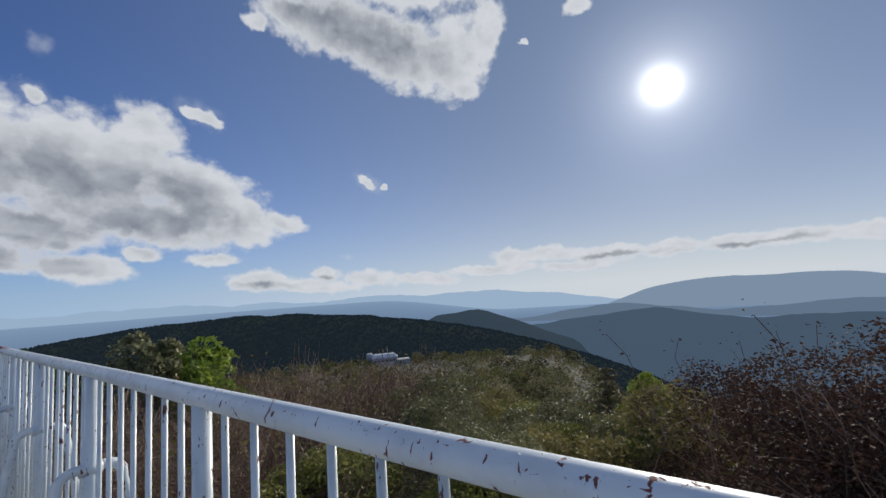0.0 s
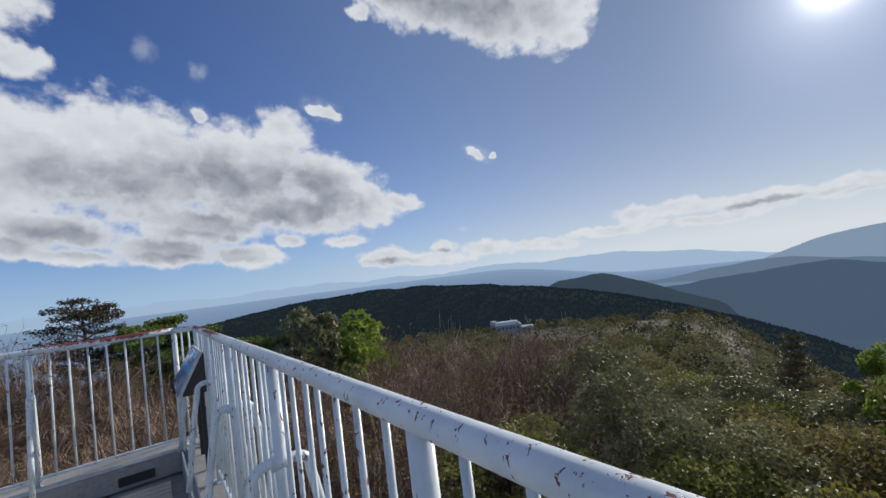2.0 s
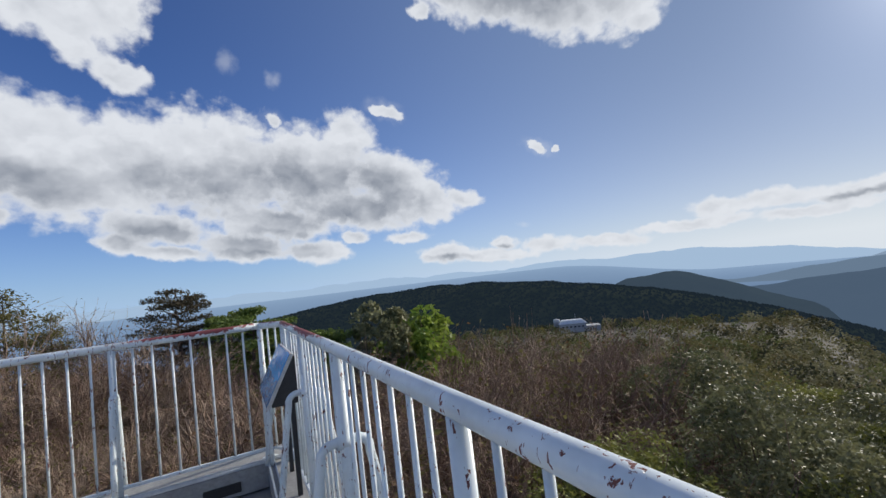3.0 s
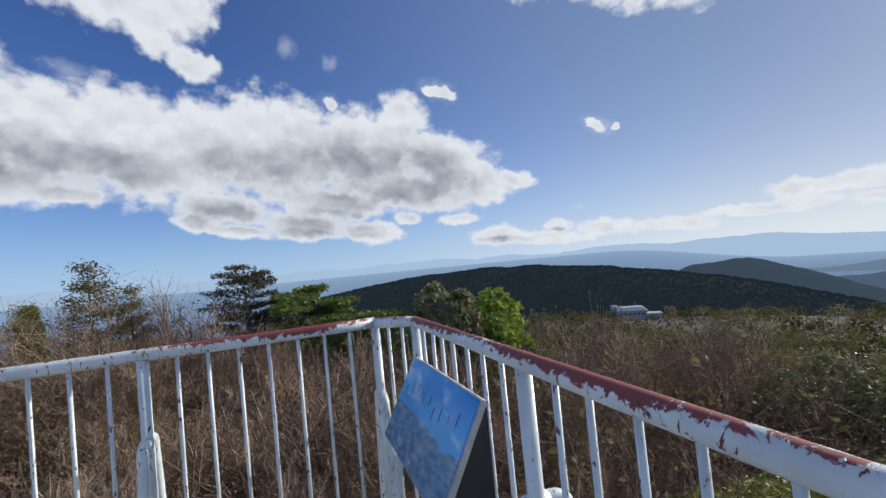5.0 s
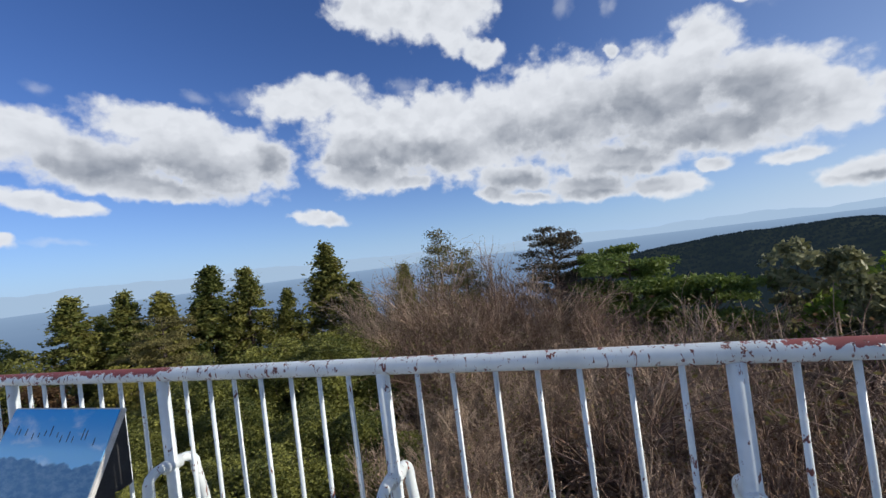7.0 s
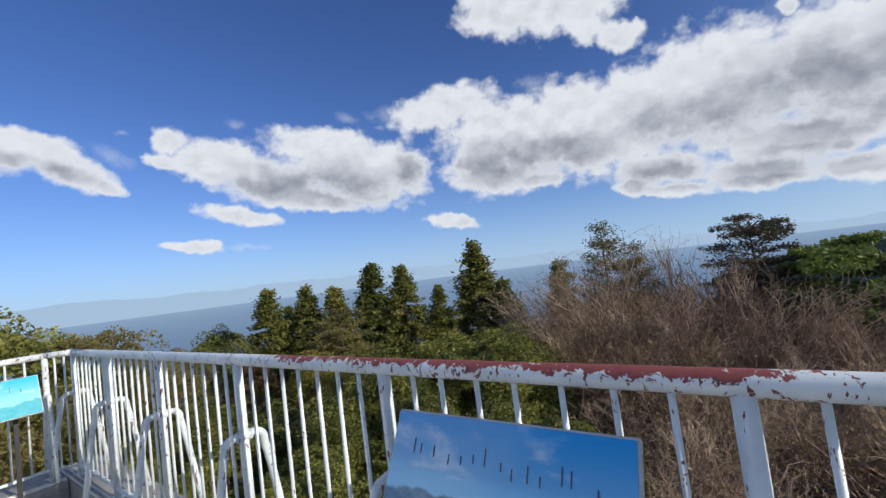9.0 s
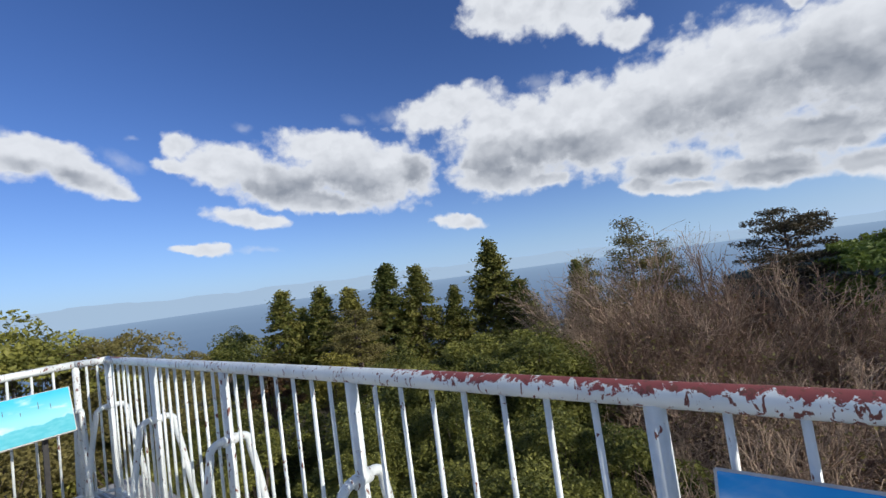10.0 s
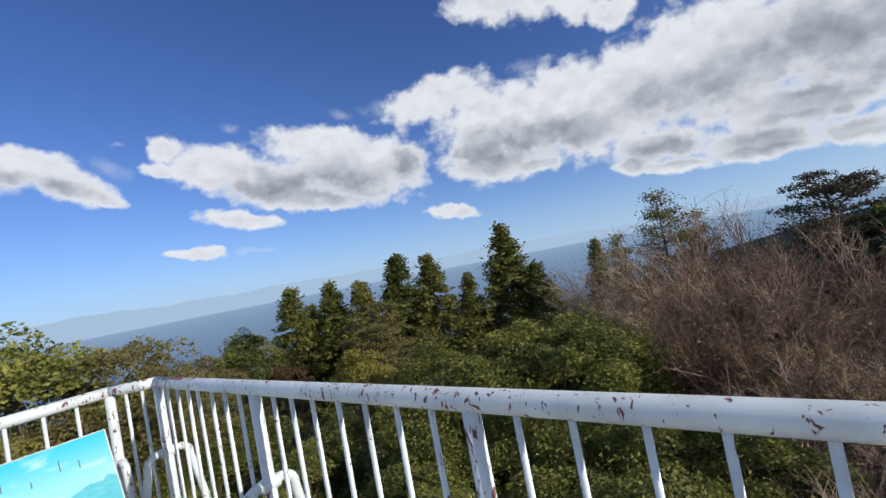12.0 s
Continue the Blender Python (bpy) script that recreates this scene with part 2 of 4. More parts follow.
def painted_steel(name, chips, primer, zones=()):
    """White paint on steel pipe, chipped down to red primer on the upper side, and rust."""
    m, n, shader, out = material(name)
    local = n.add("ShaderNodeTexCoord").outputs["Object"]
    own = n.add("ShaderNodeObjectInfo")
    away = n.add("ShaderNodeVectorMath", "ADD")
    n.link(local, away.inputs[0])
    spread = n.math("MULTIPLY", own.outputs["Random"], 37.0)
    n.link(spread, away.inputs[1])
    place = away.outputs[0]
    geo = n.add("ShaderNodeNewGeometry")
    side = n.add("ShaderNodeSeparateXYZ")
    n.link(geo.outputs["Normal"], side.inputs[0])
    long = n.add("ShaderNodeMapping")
    long.inputs["Scale"].default_value = (1, 1, 0.35)
    n.link(place, long.inputs["Vector"])
    grime = n.noise(place, 6.0, 5.0, 0.6)
    base = n.mix(n.span(grime, 0.35, 0.75), (0.73, 0.785, 0.79), (0.56, 0.61, 0.62))
    flecks = n.noise(long.outputs[0], 64.0, 4.0, 0.62, 0.6)
    patch = n.noise(place, 3.1, 3.0, 0.6)
    chip = n.span(n.math("MULTIPLY_ADD", n.math("SUBTRACT", patch, 0.5), 0.28, flecks), 0.635 - chips, 0.655 - chips)
    wide = n.noise(place, 1.7, 2.0, 0.5)
    torn = n.noise(place, 34.0, 5.0, 0.7, 0.5)
    worn = n.math("MULTIPLY_ADD", n.math("SUBTRACT", torn, 0.5), 1.5, n.math("MULTIPLY_ADD", side.outputs[2], 0.42, n.math("MULTIPLY_ADD", wide, 1.1, primer - 1.05)))
    cut = n.add("ShaderNodeSeparateXYZ")
    n.link(local, cut.inputs[0])
    for lo, hi in zones:
        inside = n.math("MINIMUM", n.span(cut.outputs[0], lo - 0.25, lo + 0.25), n.span(cut.outputs[0], hi + 0.25, hi - 0.25))
        worn = n.math("MULTIPLY_ADD", inside, 0.55, worn)
    bare = n.span(worn, 0.0, 0.05)
    red = n.mix(n.noise(place, 30.0, 4.0), (0.30, 0.075, 0.07), (0.20, 0.05, 0.05))
    dark = n.mix(n.noise(place, 18.0, 3.0), (0.09, 0.04, 0.042), (0.25, 0.08, 0.05))
    colour = n.mix(bare, base, red)
    colour = n.mix(chip, colour, dark)
    n.link(colour, shader.inputs["Base Color"])
    n.link(n.math("MULTIPLY_ADD", n.math("MAXIMUM", chip, bare), 0.4, 0.34), shader.inputs["Roughness"])
    bump(n, shader, n.math("SUBTRACT", 1.0, n.math("MAXIMUM", chip, bare)), 0.5, 0.002)
    return m


def rough(name, a, b, scale, roughness=0.8, relief=0.3, depth=0.01, fine=12.0):
    m, n, shader, out = material(name)
    place = n.add("ShaderNodeTexCoord").outputs["Object"]
    big = n.noise(place, scale, 4.0, 0.6)
    small = n.noise(place, scale * fine, 5.0, 0.65)
    tint = n.math("MULTIPLY_ADD", n.math("SUBTRACT", small, 0.5), 0.8, big)
    n.link(n.mix(n.span(tint, 0.25, 0.75), a, b), shader.inputs["Base Color"])
    shader.inputs["Roughness"].default_value = roughness
    bump(n, shader, small, relief, depth)
    return m


def leafy(name, a, b, through_light=0.35, gloss=0.55, patch=1.1):
    """Leaves: each spray and each leaf its own tone, letting some light through; patch: sprays to the metre."""
    m, n, shader, out = material(name)
    geo = n.add("ShaderNodeNewGeometry")
    thing = n.add("ShaderNodeObjectInfo")
    spray = n.noise(n.add("ShaderNodeTexCoord").outputs["Object"], patch, 2.0, 0.5)
    tone = n.math("MULTIPLY_ADD", n.math("SUBTRACT", thing.outputs["Random"], 0.5), 0.5, n.math("MULTIPLY", geo.outputs["Random Per Island"], 0.42))
    tone = n.math("ADD", tone, n.span(spray, 0.32, 0.68, 0.0, 0.58), clamp=True)
    colour = n.mix(tone, a, b)
    n.link(colour, shader.inputs["Base Color"])
    shader.inputs["Roughness"].default_value = gloss
    shader.inputs["Specular IOR Level"].default_value = 0.22
    shine = n.add("ShaderNodeBsdfTranslucent")
    n.link(colour, shine.inputs["Color"])
    both = n.add("ShaderNodeMixShader")
    both.inputs[0].default_value = through_light
    n.link(shader.outputs[0], both.inputs[1])
    n.link(shine.outputs[0], both.inputs[2])
    n.link(both.outputs[0], out.inputs["Surface"])
    return m


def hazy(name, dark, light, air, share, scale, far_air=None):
    """Far wooded hills; the daylight scattered by blue air is painted in as surface emission."""
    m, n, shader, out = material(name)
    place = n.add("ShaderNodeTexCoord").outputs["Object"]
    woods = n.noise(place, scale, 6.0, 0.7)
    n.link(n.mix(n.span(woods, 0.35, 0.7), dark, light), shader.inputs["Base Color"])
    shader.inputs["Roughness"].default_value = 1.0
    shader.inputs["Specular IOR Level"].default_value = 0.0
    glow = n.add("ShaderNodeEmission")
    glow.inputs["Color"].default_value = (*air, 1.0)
    # the painted haze pales with distance from the deck
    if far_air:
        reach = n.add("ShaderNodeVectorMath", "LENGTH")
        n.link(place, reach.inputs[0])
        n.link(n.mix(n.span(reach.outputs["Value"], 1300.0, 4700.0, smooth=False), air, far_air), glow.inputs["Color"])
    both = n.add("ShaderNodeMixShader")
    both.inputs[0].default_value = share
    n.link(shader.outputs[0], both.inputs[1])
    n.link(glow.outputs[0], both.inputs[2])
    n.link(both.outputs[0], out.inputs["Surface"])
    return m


RAIL_B = painted_steel("painted_rail_red", 0.034, -0.08, ((3.3, 5.1), (7.05, 7.9)))
RAIL_A = painted_steel("painted_rail", 0.022, -0.30, ((-0.3, 1.9),))
STEEL = painted_steel("painted_steel", -0.012, -0.6)
WORN = painted_steel("painted_steel_worn", 0.016, -0.6)
CURB = rough("curb_coating", (0.36, 0.36, 0.345), (0.24, 0.24, 0.235), 2.5, 0.75, 0.2, 0.004)
FLASHING = rough("metal_flashing", (0.66, 0.68, 0.68), (0.50, 0.52, 0.52), 4.0, 0.45, 0.1, 0.002)
BOARD = rough("deck_board", (0.64, 0.57, 0.45), (0.48, 0.43, 0.34), 3.0, 0.8, 0.25, 0.003)
DRAIN = rough("drain_hole", (0.03, 0.03, 0.03), (0.05, 0.045, 0.04), 8.0, 0.9)
WALL = rough("rendered_wall", (0.55, 0.54, 0.51), (0.42, 0.41, 0.39), 1.0, 0.9)
BLACK = rough("black_stand", (0.018, 0.018, 0.02), (0.035, 0.035, 0.037), 9.0, 0.5, 0.1, 0.002)
INK = rough("dark_print", (0.05, 0.08, 0.13), (0.07, 0.10, 0.15), 20.0, 0.5, 0.0, 0.001)
EDGE = rough("panel_edge", (0.62, 0.62, 0.60), (0.45, 0.44, 0.42), 12.0, 0.5, 0.1, 0.002)
BARK = rough("bark", (0.15, 0.115, 0.09), (0.08, 0.06, 0.048), 4.0, 0.9, 0.6, 0.02)
TWIG = rough("pale_twigs", (0.50, 0.38, 0.275), (0.24, 0.17, 0.12), 2.0, 0.85, 0.2, 0.004)
RED_TWIG = rough("brown_twigs", (0.26, 0.17, 0.12), (0.135, 0.087, 0.061), 2.0, 0.85, 0.2, 0.004)
SOIL = rough("forest_floor", (0.055, 0.04, 0.026), (0.03, 0.032, 0.016), 0.35, 0.95, 0.7, 0.12)
CEDAR = leafy("cedar_needles", (0.06, 0.085, 0.022), (0.25, 0.235, 0.06), 0.3, 0.6)
PINE = leafy("pine_needles", (0.07, 0.12, 0.025), (0.17, 0.22, 0.05), 0.3, 0.5)
DARK_PINE = leafy("dark_pine_needles", (0.055, 0.05, 0.03), (0.16, 0.125, 0.07), 0.25, 0.55)
BROAD = leafy("evergreen_leaves", (0.04, 0.058, 0.015), (0.31, 0.31, 0.075), 0.3, 0.5)
GLOSSY = leafy("glossy_leaves", (0.06, 0.07, 0.03), (0.29, 0.285, 0.14), 0.32, 0.48)
MAPLE = leafy("yellow_green_leaves", (0.12, 0.20, 0.03), (0.30, 0.36, 0.06), 0.5, 0.5)
YELLOW = leafy("yellowing_leaves", (0.20, 0.19, 0.04), (0.34, 0.30, 0.07), 0.4, 0.5)
RUST = leafy("rust_leaves", (0.085, 0.052, 0.03), (0.19, 0.11, 0.05), 0.4, 0.6)
# rust leaves again, colour darkened for bushes standing against the sun
DARK_RUST = leafy("dark_rust_leaves", (0.05, 0.028, 0.022), (0.125, 0.068, 0.04), 0.22, 0.75)
OLIVE = leafy("olive_leaves", (0.10, 0.094, 0.034), (0.27, 0.235, 0.085), 0.4, 0.6)
FOREST = leafy("forest_leaves", (0.05, 0.056, 0.02), (0.17, 0.155, 0.055), 0.3, 0.7, 0.11)
FOREST_OLIVE = leafy("olive_forest_leaves", (0.075, 0.065, 0.025), (0.19, 0.155, 0.06), 0.3, 0.7, 0.11)
FOREST_GREEN = leafy("green_forest_leaves", (0.035, 0.05, 0.016), (0.15, 0.17, 0.055), 0.3, 0.7, 0.11)
FOREST_DARK = leafy("dark_forest_leaves", (0.022, 0.03, 0.014), (0.07, 0.07, 0.03), 0.2, 0.7, 0.11)
FOREST_PALE = leafy("pale_forest_leaves", (0.13, 0.125, 0.065), (0.26, 0.24, 0.12), 0.3, 0.7, 0.11)
FIR = leafy("fir_needles", (0.05, 0.055, 0.03), (0.15, 0.13, 0.06), 0.25, 0.55)
# ridge colours hold painted haze, and are darkened for its side away from the sun
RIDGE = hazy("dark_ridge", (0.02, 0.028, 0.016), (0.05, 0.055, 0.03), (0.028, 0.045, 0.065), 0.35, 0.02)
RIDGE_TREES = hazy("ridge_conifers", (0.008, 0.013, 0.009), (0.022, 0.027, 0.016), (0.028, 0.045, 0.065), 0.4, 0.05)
# painted haze: the glow grows paler and stronger from chain to chain
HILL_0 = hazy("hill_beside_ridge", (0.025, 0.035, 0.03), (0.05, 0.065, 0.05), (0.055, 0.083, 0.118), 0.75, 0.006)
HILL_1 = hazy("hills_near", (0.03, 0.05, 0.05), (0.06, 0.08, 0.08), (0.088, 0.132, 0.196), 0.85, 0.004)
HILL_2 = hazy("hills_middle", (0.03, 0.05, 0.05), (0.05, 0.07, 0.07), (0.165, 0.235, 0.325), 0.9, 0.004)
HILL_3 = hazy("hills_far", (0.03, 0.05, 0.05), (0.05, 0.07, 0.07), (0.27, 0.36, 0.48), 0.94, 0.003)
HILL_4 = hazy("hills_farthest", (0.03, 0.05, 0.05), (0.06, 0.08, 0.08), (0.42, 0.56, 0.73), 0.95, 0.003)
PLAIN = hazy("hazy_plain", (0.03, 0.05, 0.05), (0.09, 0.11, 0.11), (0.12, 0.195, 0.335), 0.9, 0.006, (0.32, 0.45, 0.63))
ROOF = rough("pale_roof", (0.62, 0.65, 0.66), (0.48, 0.51, 0.53), 0.3, 0.6, 0.1, 0.01)
FACADE = rough("pale_facade", (0.48, 0.49, 0.48), (0.36, 0.37, 0.37), 0.3, 0.8, 0.1, 0.01)
PANE = rough("dark_glazing", (0.03, 0.04, 0.05), (0.05, 0.06, 0.07), 1.0, 0.2, 0.0, 0.001)


def picture(name, top, low, land, land_b, line, gloss=0.12):
    """A printed panorama: sky, clouds and land below the line."""
    m, n, shader, out = material(name)
    place = n.add("ShaderNodeTexCoord").outputs["Object"]
    cut = n.add("ShaderNodeSeparateXYZ")
    n.link(place, cut.inputs[0])
    stretch = n.add("ShaderNodeMapping")
    stretch.inputs["Scale"].default_value = (1.0, 2.4, 1.0)
    stretch.inputs["Rotation"].default_value = (0, 0, 0.35)
    n.link(place, stretch.inputs["Vector"])
    drift = n.noise(stretch.outputs[0], 4.2, 5.0, 0.55, 0.3)
    air = n.mix(n.span(cut.outputs[1], line, 0.18), low, top)
    air = n.mix(n.math("MULTIPLY", n.span(drift, 0.5, 0.72), 0.85), air, (0.66, 0.80, 0.90))
    ridge = n.math("MULTIPLY_ADD", n.math("SUBTRACT", n.noise(place, 7.0, 4.0), 0.5), 0.10, cut.outputs[1])
    ground = n.mix(n.span(n.noise(stretch.outputs[0], 16.0, 5.0, 0.65), 0.35, 0.7), land, land_b)
    n.link(n.mix(n.span(ridge, line - 0.006, line + 0.006), ground, air), shader.inputs["Base Color"])
    shader.inputs["Roughness"].default_value = gloss
    shader.inputs["Specular IOR Level"].default_value = 0.55
    return m


PICTURE_1 = picture("panorama_corner", (0.005, 0.26, 0.72), (0.06, 0.40, 0.80), (0.05, 0.17, 0.33), (0.22, 0.40, 0.56), -0.01)
PICTURE_2 = picture("panorama_middle", (0.03, 0.33, 0.74), (0.25, 0.55, 0.82), (0.07, 0.17, 0.30), (0.16, 0.28, 0.40), -0.03)
PICTURE_3 = picture("panorama_west", (0.05, 0.50, 0.72), (0.30, 0.68, 0.80), (0.10, 0.46, 0.55), (0.16, 0.52, 0.60), -0.05)

# ---------------------------------------------------------------- mesh helpers


def mesh(name, verts, faces, mats, smooth=False, slots=None):
    me = bpy.data.meshes.new(name)
    me.from_pydata([tuple(v) for v in verts] if not isinstance(verts, np.ndarray) else verts.tolist(), [],
                   faces.tolist() if isinstance(faces, np.ndarray) else faces)
    for m in mats if isinstance(mats, (list, tuple)) else [mats]:
        me.materials.append(m)
    if slots is not None:
        me.polygons.foreach_set("material_index", slots)
    if smooth:
        me.polygons.foreach_set("use_smooth", [True] * len(me.polygons))
    me.update()
    return me


def from_bm(name, bm, mat, smooth=False):
    me = bpy.data.meshes.new(name)
    bm.to_mesh(me)
    bm.free()
    me.materials.append(mat)
    if smooth:
        me.polygons.foreach_set("use_smooth", [True] * len(me.polygons))
    return me


def child(name, me, parent, m=Matrix(), label=""):
    ob = new(name, me)
    ob.parent = parent
    ob.matrix_basis = m
    return tagged(ob, label) if label else ob


def box_mesh(name, size, mat, bevel=0.004):
    bm = bmesh.new()
    bmesh.ops.create_cube(bm, size=1.0)
    bmesh.ops.scale(bm, vec=size, verts=bm.verts)
    if bevel:
        bmesh.ops.bevel(bm, geom=bm.edges[:], offset=bevel, segments=2, affect="EDGES")
    return from_bm(name, bm, mat)


def tube(points, radii, sides=8, cap=True):
    """Vertices and faces of a pipe along points."""
    pts = [Vector(p) for p in points]
    verts, faces, up = [], [], None
    for i, p in enumerate(pts):
        way = (pts[min(i + 1, len(pts) - 1)] - pts[max(i - 1, 0)]).normalized()
        if up is None:
            up = Vector((0, 0, 1)) if abs(way.z) < 0.9 else Vector((1, 0, 0))
        a = way.cross(up).normalized()
        up = a.cross(way)
        r = radii[i] if isinstance(radii, (list, tuple)) else radii
        for k in range(sides):
            t = 2 * math.pi * k / sides
            verts.append(p + a * (r * math.cos(t)) + up * (r * math.sin(t)))
    for i in range(len(pts) - 1):
        for k in range(sides):
            j = (k + 1) % sides
            faces.append((i * sides + k, i * sides + j, (i + 1) * sides + j, (i + 1) * sides + k))
    if cap:
        faces.append(tuple(range(sides))[::-1])
        faces.append(tuple(range((len(pts) - 1) * sides, len(pts) * sides)))
    return verts, faces


def pipe_mesh(name, points, radii, mat, sides=12):
    v, f = tube(points, radii, sides)
    me = mesh(name, v, f, mat, True)
    return me


class Pile:
    """Gathers vertices and faces of many pieces."""

    def __init__(self):
        self.v, self.f, self.s, self.n = [], [], [], 0

    def tube(self, points, radii, sides=4, slot=0):
        v, f = tube(points, radii, sides, False)
        self.f += [tuple(i + self.n for i in q) for q in f]
        self.s += [slot] * len(f)
        self.v += [tuple(p) for p in v]
        self.n += len(v)

    def leaves(self, rng, at, size, droop=0.0, long=1.7, slot=0):
        """One four-cornered leaf, folded at its middle, at each place."""
        at = np.asarray(at, float)
        k = len(at)
        if not k:
            return
        way = rng.normal(size=(k, 3))
        way[:, 2] = way[:, 2] * 0.6 - droop
        way /= np.linalg.norm(way, axis=1)[:, None]
        side = np.cross(way, rng.normal(size=(k, 3)))
        side /= np.linalg.norm(side, axis=1)[:, None] + 1e-9
        lift = np.cross(way, side)
        s = size * rng.uniform(0.6, 1.3, (k, 1))
        quad = np.stack([at - way * s * long / 2, at + side * s / 2 + lift * s * 0.12, at + way * s * long / 2, at - side * s / 2 + lift * s * 0.12], 1)
        self.v += quad.reshape(-1, 3).tolist()
        ids = np.arange(k * 4).reshape(-1, 4) + self.n
        self.f += ids.tolist()
        self.s += [slot] * k
        self.n += k * 4

    def done(self, name, mats, smooth=False):
        return mesh(name, self.v, self.f, mats, smooth, self.s)


# ---------------------------------------------------------------- ground and distance


def smooth_step(a, b, x):
    t = np.clip((x - a) / (b - a), 0, 1)
    return t * t * (3 - 2 * t)


def ground_z(x, y):
    """Height of the hill on which the platform stands, and of the land round it."""
    x, y = np.asarray(x, float), np.asarray(y, float)
    dx = np.maximum(np.maximum(x - 0.4, -8.4 - x), 0)
    dy = np.maximum(np.maximum(y - 0.3, -10.6 - y), 0)
    d = np.hypot(dx, dy)
    az = np.degrees(np.arctan2(x + 2, y + 3))
    east = smooth_step(-8, 28, az) * (1 - smooth_step(120, 170, az))
    steep = smooth_step(66, 84, az)
    gentle = np.interp(d, (0, 20, 140, 260, 420, 900), (0, -8.2, -27.0, -37.0, -75, -215))
    sharp = np.interp(d, (0, 20, 140, 260, 420, 900), (0, -8.2, -42, -92, -150, -260))
    west = np.interp(d, (0, 32, 100, 400), (0, -3.6, -30, -190))
    z = -3.4 + (1 - east) * west + east * ((1 - steep) * gentle + steep * sharp)
    z = z + 0.35 * np.sin(x * 0.23 + 1.0) * np.cos(y * 0.19) * smooth_step(2, 12, d)
    plain = -230 + 190 * smooth_step(1300, 4800, d) * (1 - 0.95 * smooth_step(42, 62, az))
    return np.maximum(z, plain)


def ground():
    rings = np.concatenate([np.linspace(0, 60, 61), np.geomspace(62, 4700, 60)])
    turns = np.radians(np.arange(0, 360, 2.0))
    r, a = np.meshgrid(rings, turns, indexing="ij")
    x, y = -4 + r * np.sin(a), -5 + r * np.cos(a)
    z = ground_z(x, y)
    verts = np.stack([x, y, z], -1).reshape(-1, 3)
    k = len(turns)
    faces, slots = [], []
    for i in range(len(rings) - 1):
        for j in range(k):
            faces.append((i * k + j, (i + 1) * k + j, (i + 1) * k + (j + 1) % k, i * k + (j + 1) % k))
            # rings beyond 420 m take the materials with haze painted in
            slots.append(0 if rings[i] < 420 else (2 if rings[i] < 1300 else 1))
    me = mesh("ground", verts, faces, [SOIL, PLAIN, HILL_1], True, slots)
    tagged(new("ground", me), "brown forest floor falling away to a hazy blue plain", "ground", kind="structure")


def hills(name, label, mat, r, a0, a1, step, crest, foot, depth, wobble, seed):
    """A chain of hills: crest(azimuth) gives the elevation of its skyline in degrees."""
    az = np.arange(a0, a1 + step, step)
    rows = np.linspace(0, 1, 10)
    verts = []
    for s in rows:
        for a in az:
            e = crest(a) + wobble * noise.fractal(Vector((a * 0.22, seed, s * 2.0)), 0.9, 2.1, 5)
            top = 1.35 + r * math.tan(radians(e))
            rr = r + depth * (s - 0.75)
            z = foot + (top - foot) * math.sin(min(s / 0.75, 1.0) * math.pi / 2) if s <= 0.76 else top - (s - 0.75) * 120
            verts.append((rr * math.sin(radians(a)), rr * math.cos(radians(a)), z))
    k = len(az)
    faces = [(i * k + j, i * k + j + 1, (i + 1) * k + j + 1, (i + 1) * k + j) for i in range(len(rows) - 1) for j in range(k - 1)]
    me = mesh(name, verts, faces, mat, True)
    return tagged(new(name, me), label, "hills", kind="structure"), verts


def ridge_crest(a):
    return -1.25 - (0.0042 if a < 24 else 0.0036) * (a - 24) ** 2


def hump(a, mid, wide, power=2):
    return math.exp(-abs((a - mid) / wide) ** power)


ground()
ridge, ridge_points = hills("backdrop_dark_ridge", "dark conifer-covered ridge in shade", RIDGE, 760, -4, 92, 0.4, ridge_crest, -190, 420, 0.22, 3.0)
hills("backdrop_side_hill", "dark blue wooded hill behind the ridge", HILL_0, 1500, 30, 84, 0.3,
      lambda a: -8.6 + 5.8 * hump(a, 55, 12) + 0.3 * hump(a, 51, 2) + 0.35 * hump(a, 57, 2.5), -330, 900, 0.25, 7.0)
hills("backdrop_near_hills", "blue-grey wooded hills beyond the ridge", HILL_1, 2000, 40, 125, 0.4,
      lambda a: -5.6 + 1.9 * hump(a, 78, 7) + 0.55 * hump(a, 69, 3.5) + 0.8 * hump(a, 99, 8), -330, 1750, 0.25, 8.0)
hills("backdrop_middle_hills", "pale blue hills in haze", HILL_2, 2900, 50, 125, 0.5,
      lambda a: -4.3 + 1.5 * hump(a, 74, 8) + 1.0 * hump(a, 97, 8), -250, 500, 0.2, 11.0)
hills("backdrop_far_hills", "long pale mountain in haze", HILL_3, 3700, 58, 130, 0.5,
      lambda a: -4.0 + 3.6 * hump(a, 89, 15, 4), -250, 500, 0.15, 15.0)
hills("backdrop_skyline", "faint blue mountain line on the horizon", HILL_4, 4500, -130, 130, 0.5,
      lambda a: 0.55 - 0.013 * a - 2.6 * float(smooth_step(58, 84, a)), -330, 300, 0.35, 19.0)


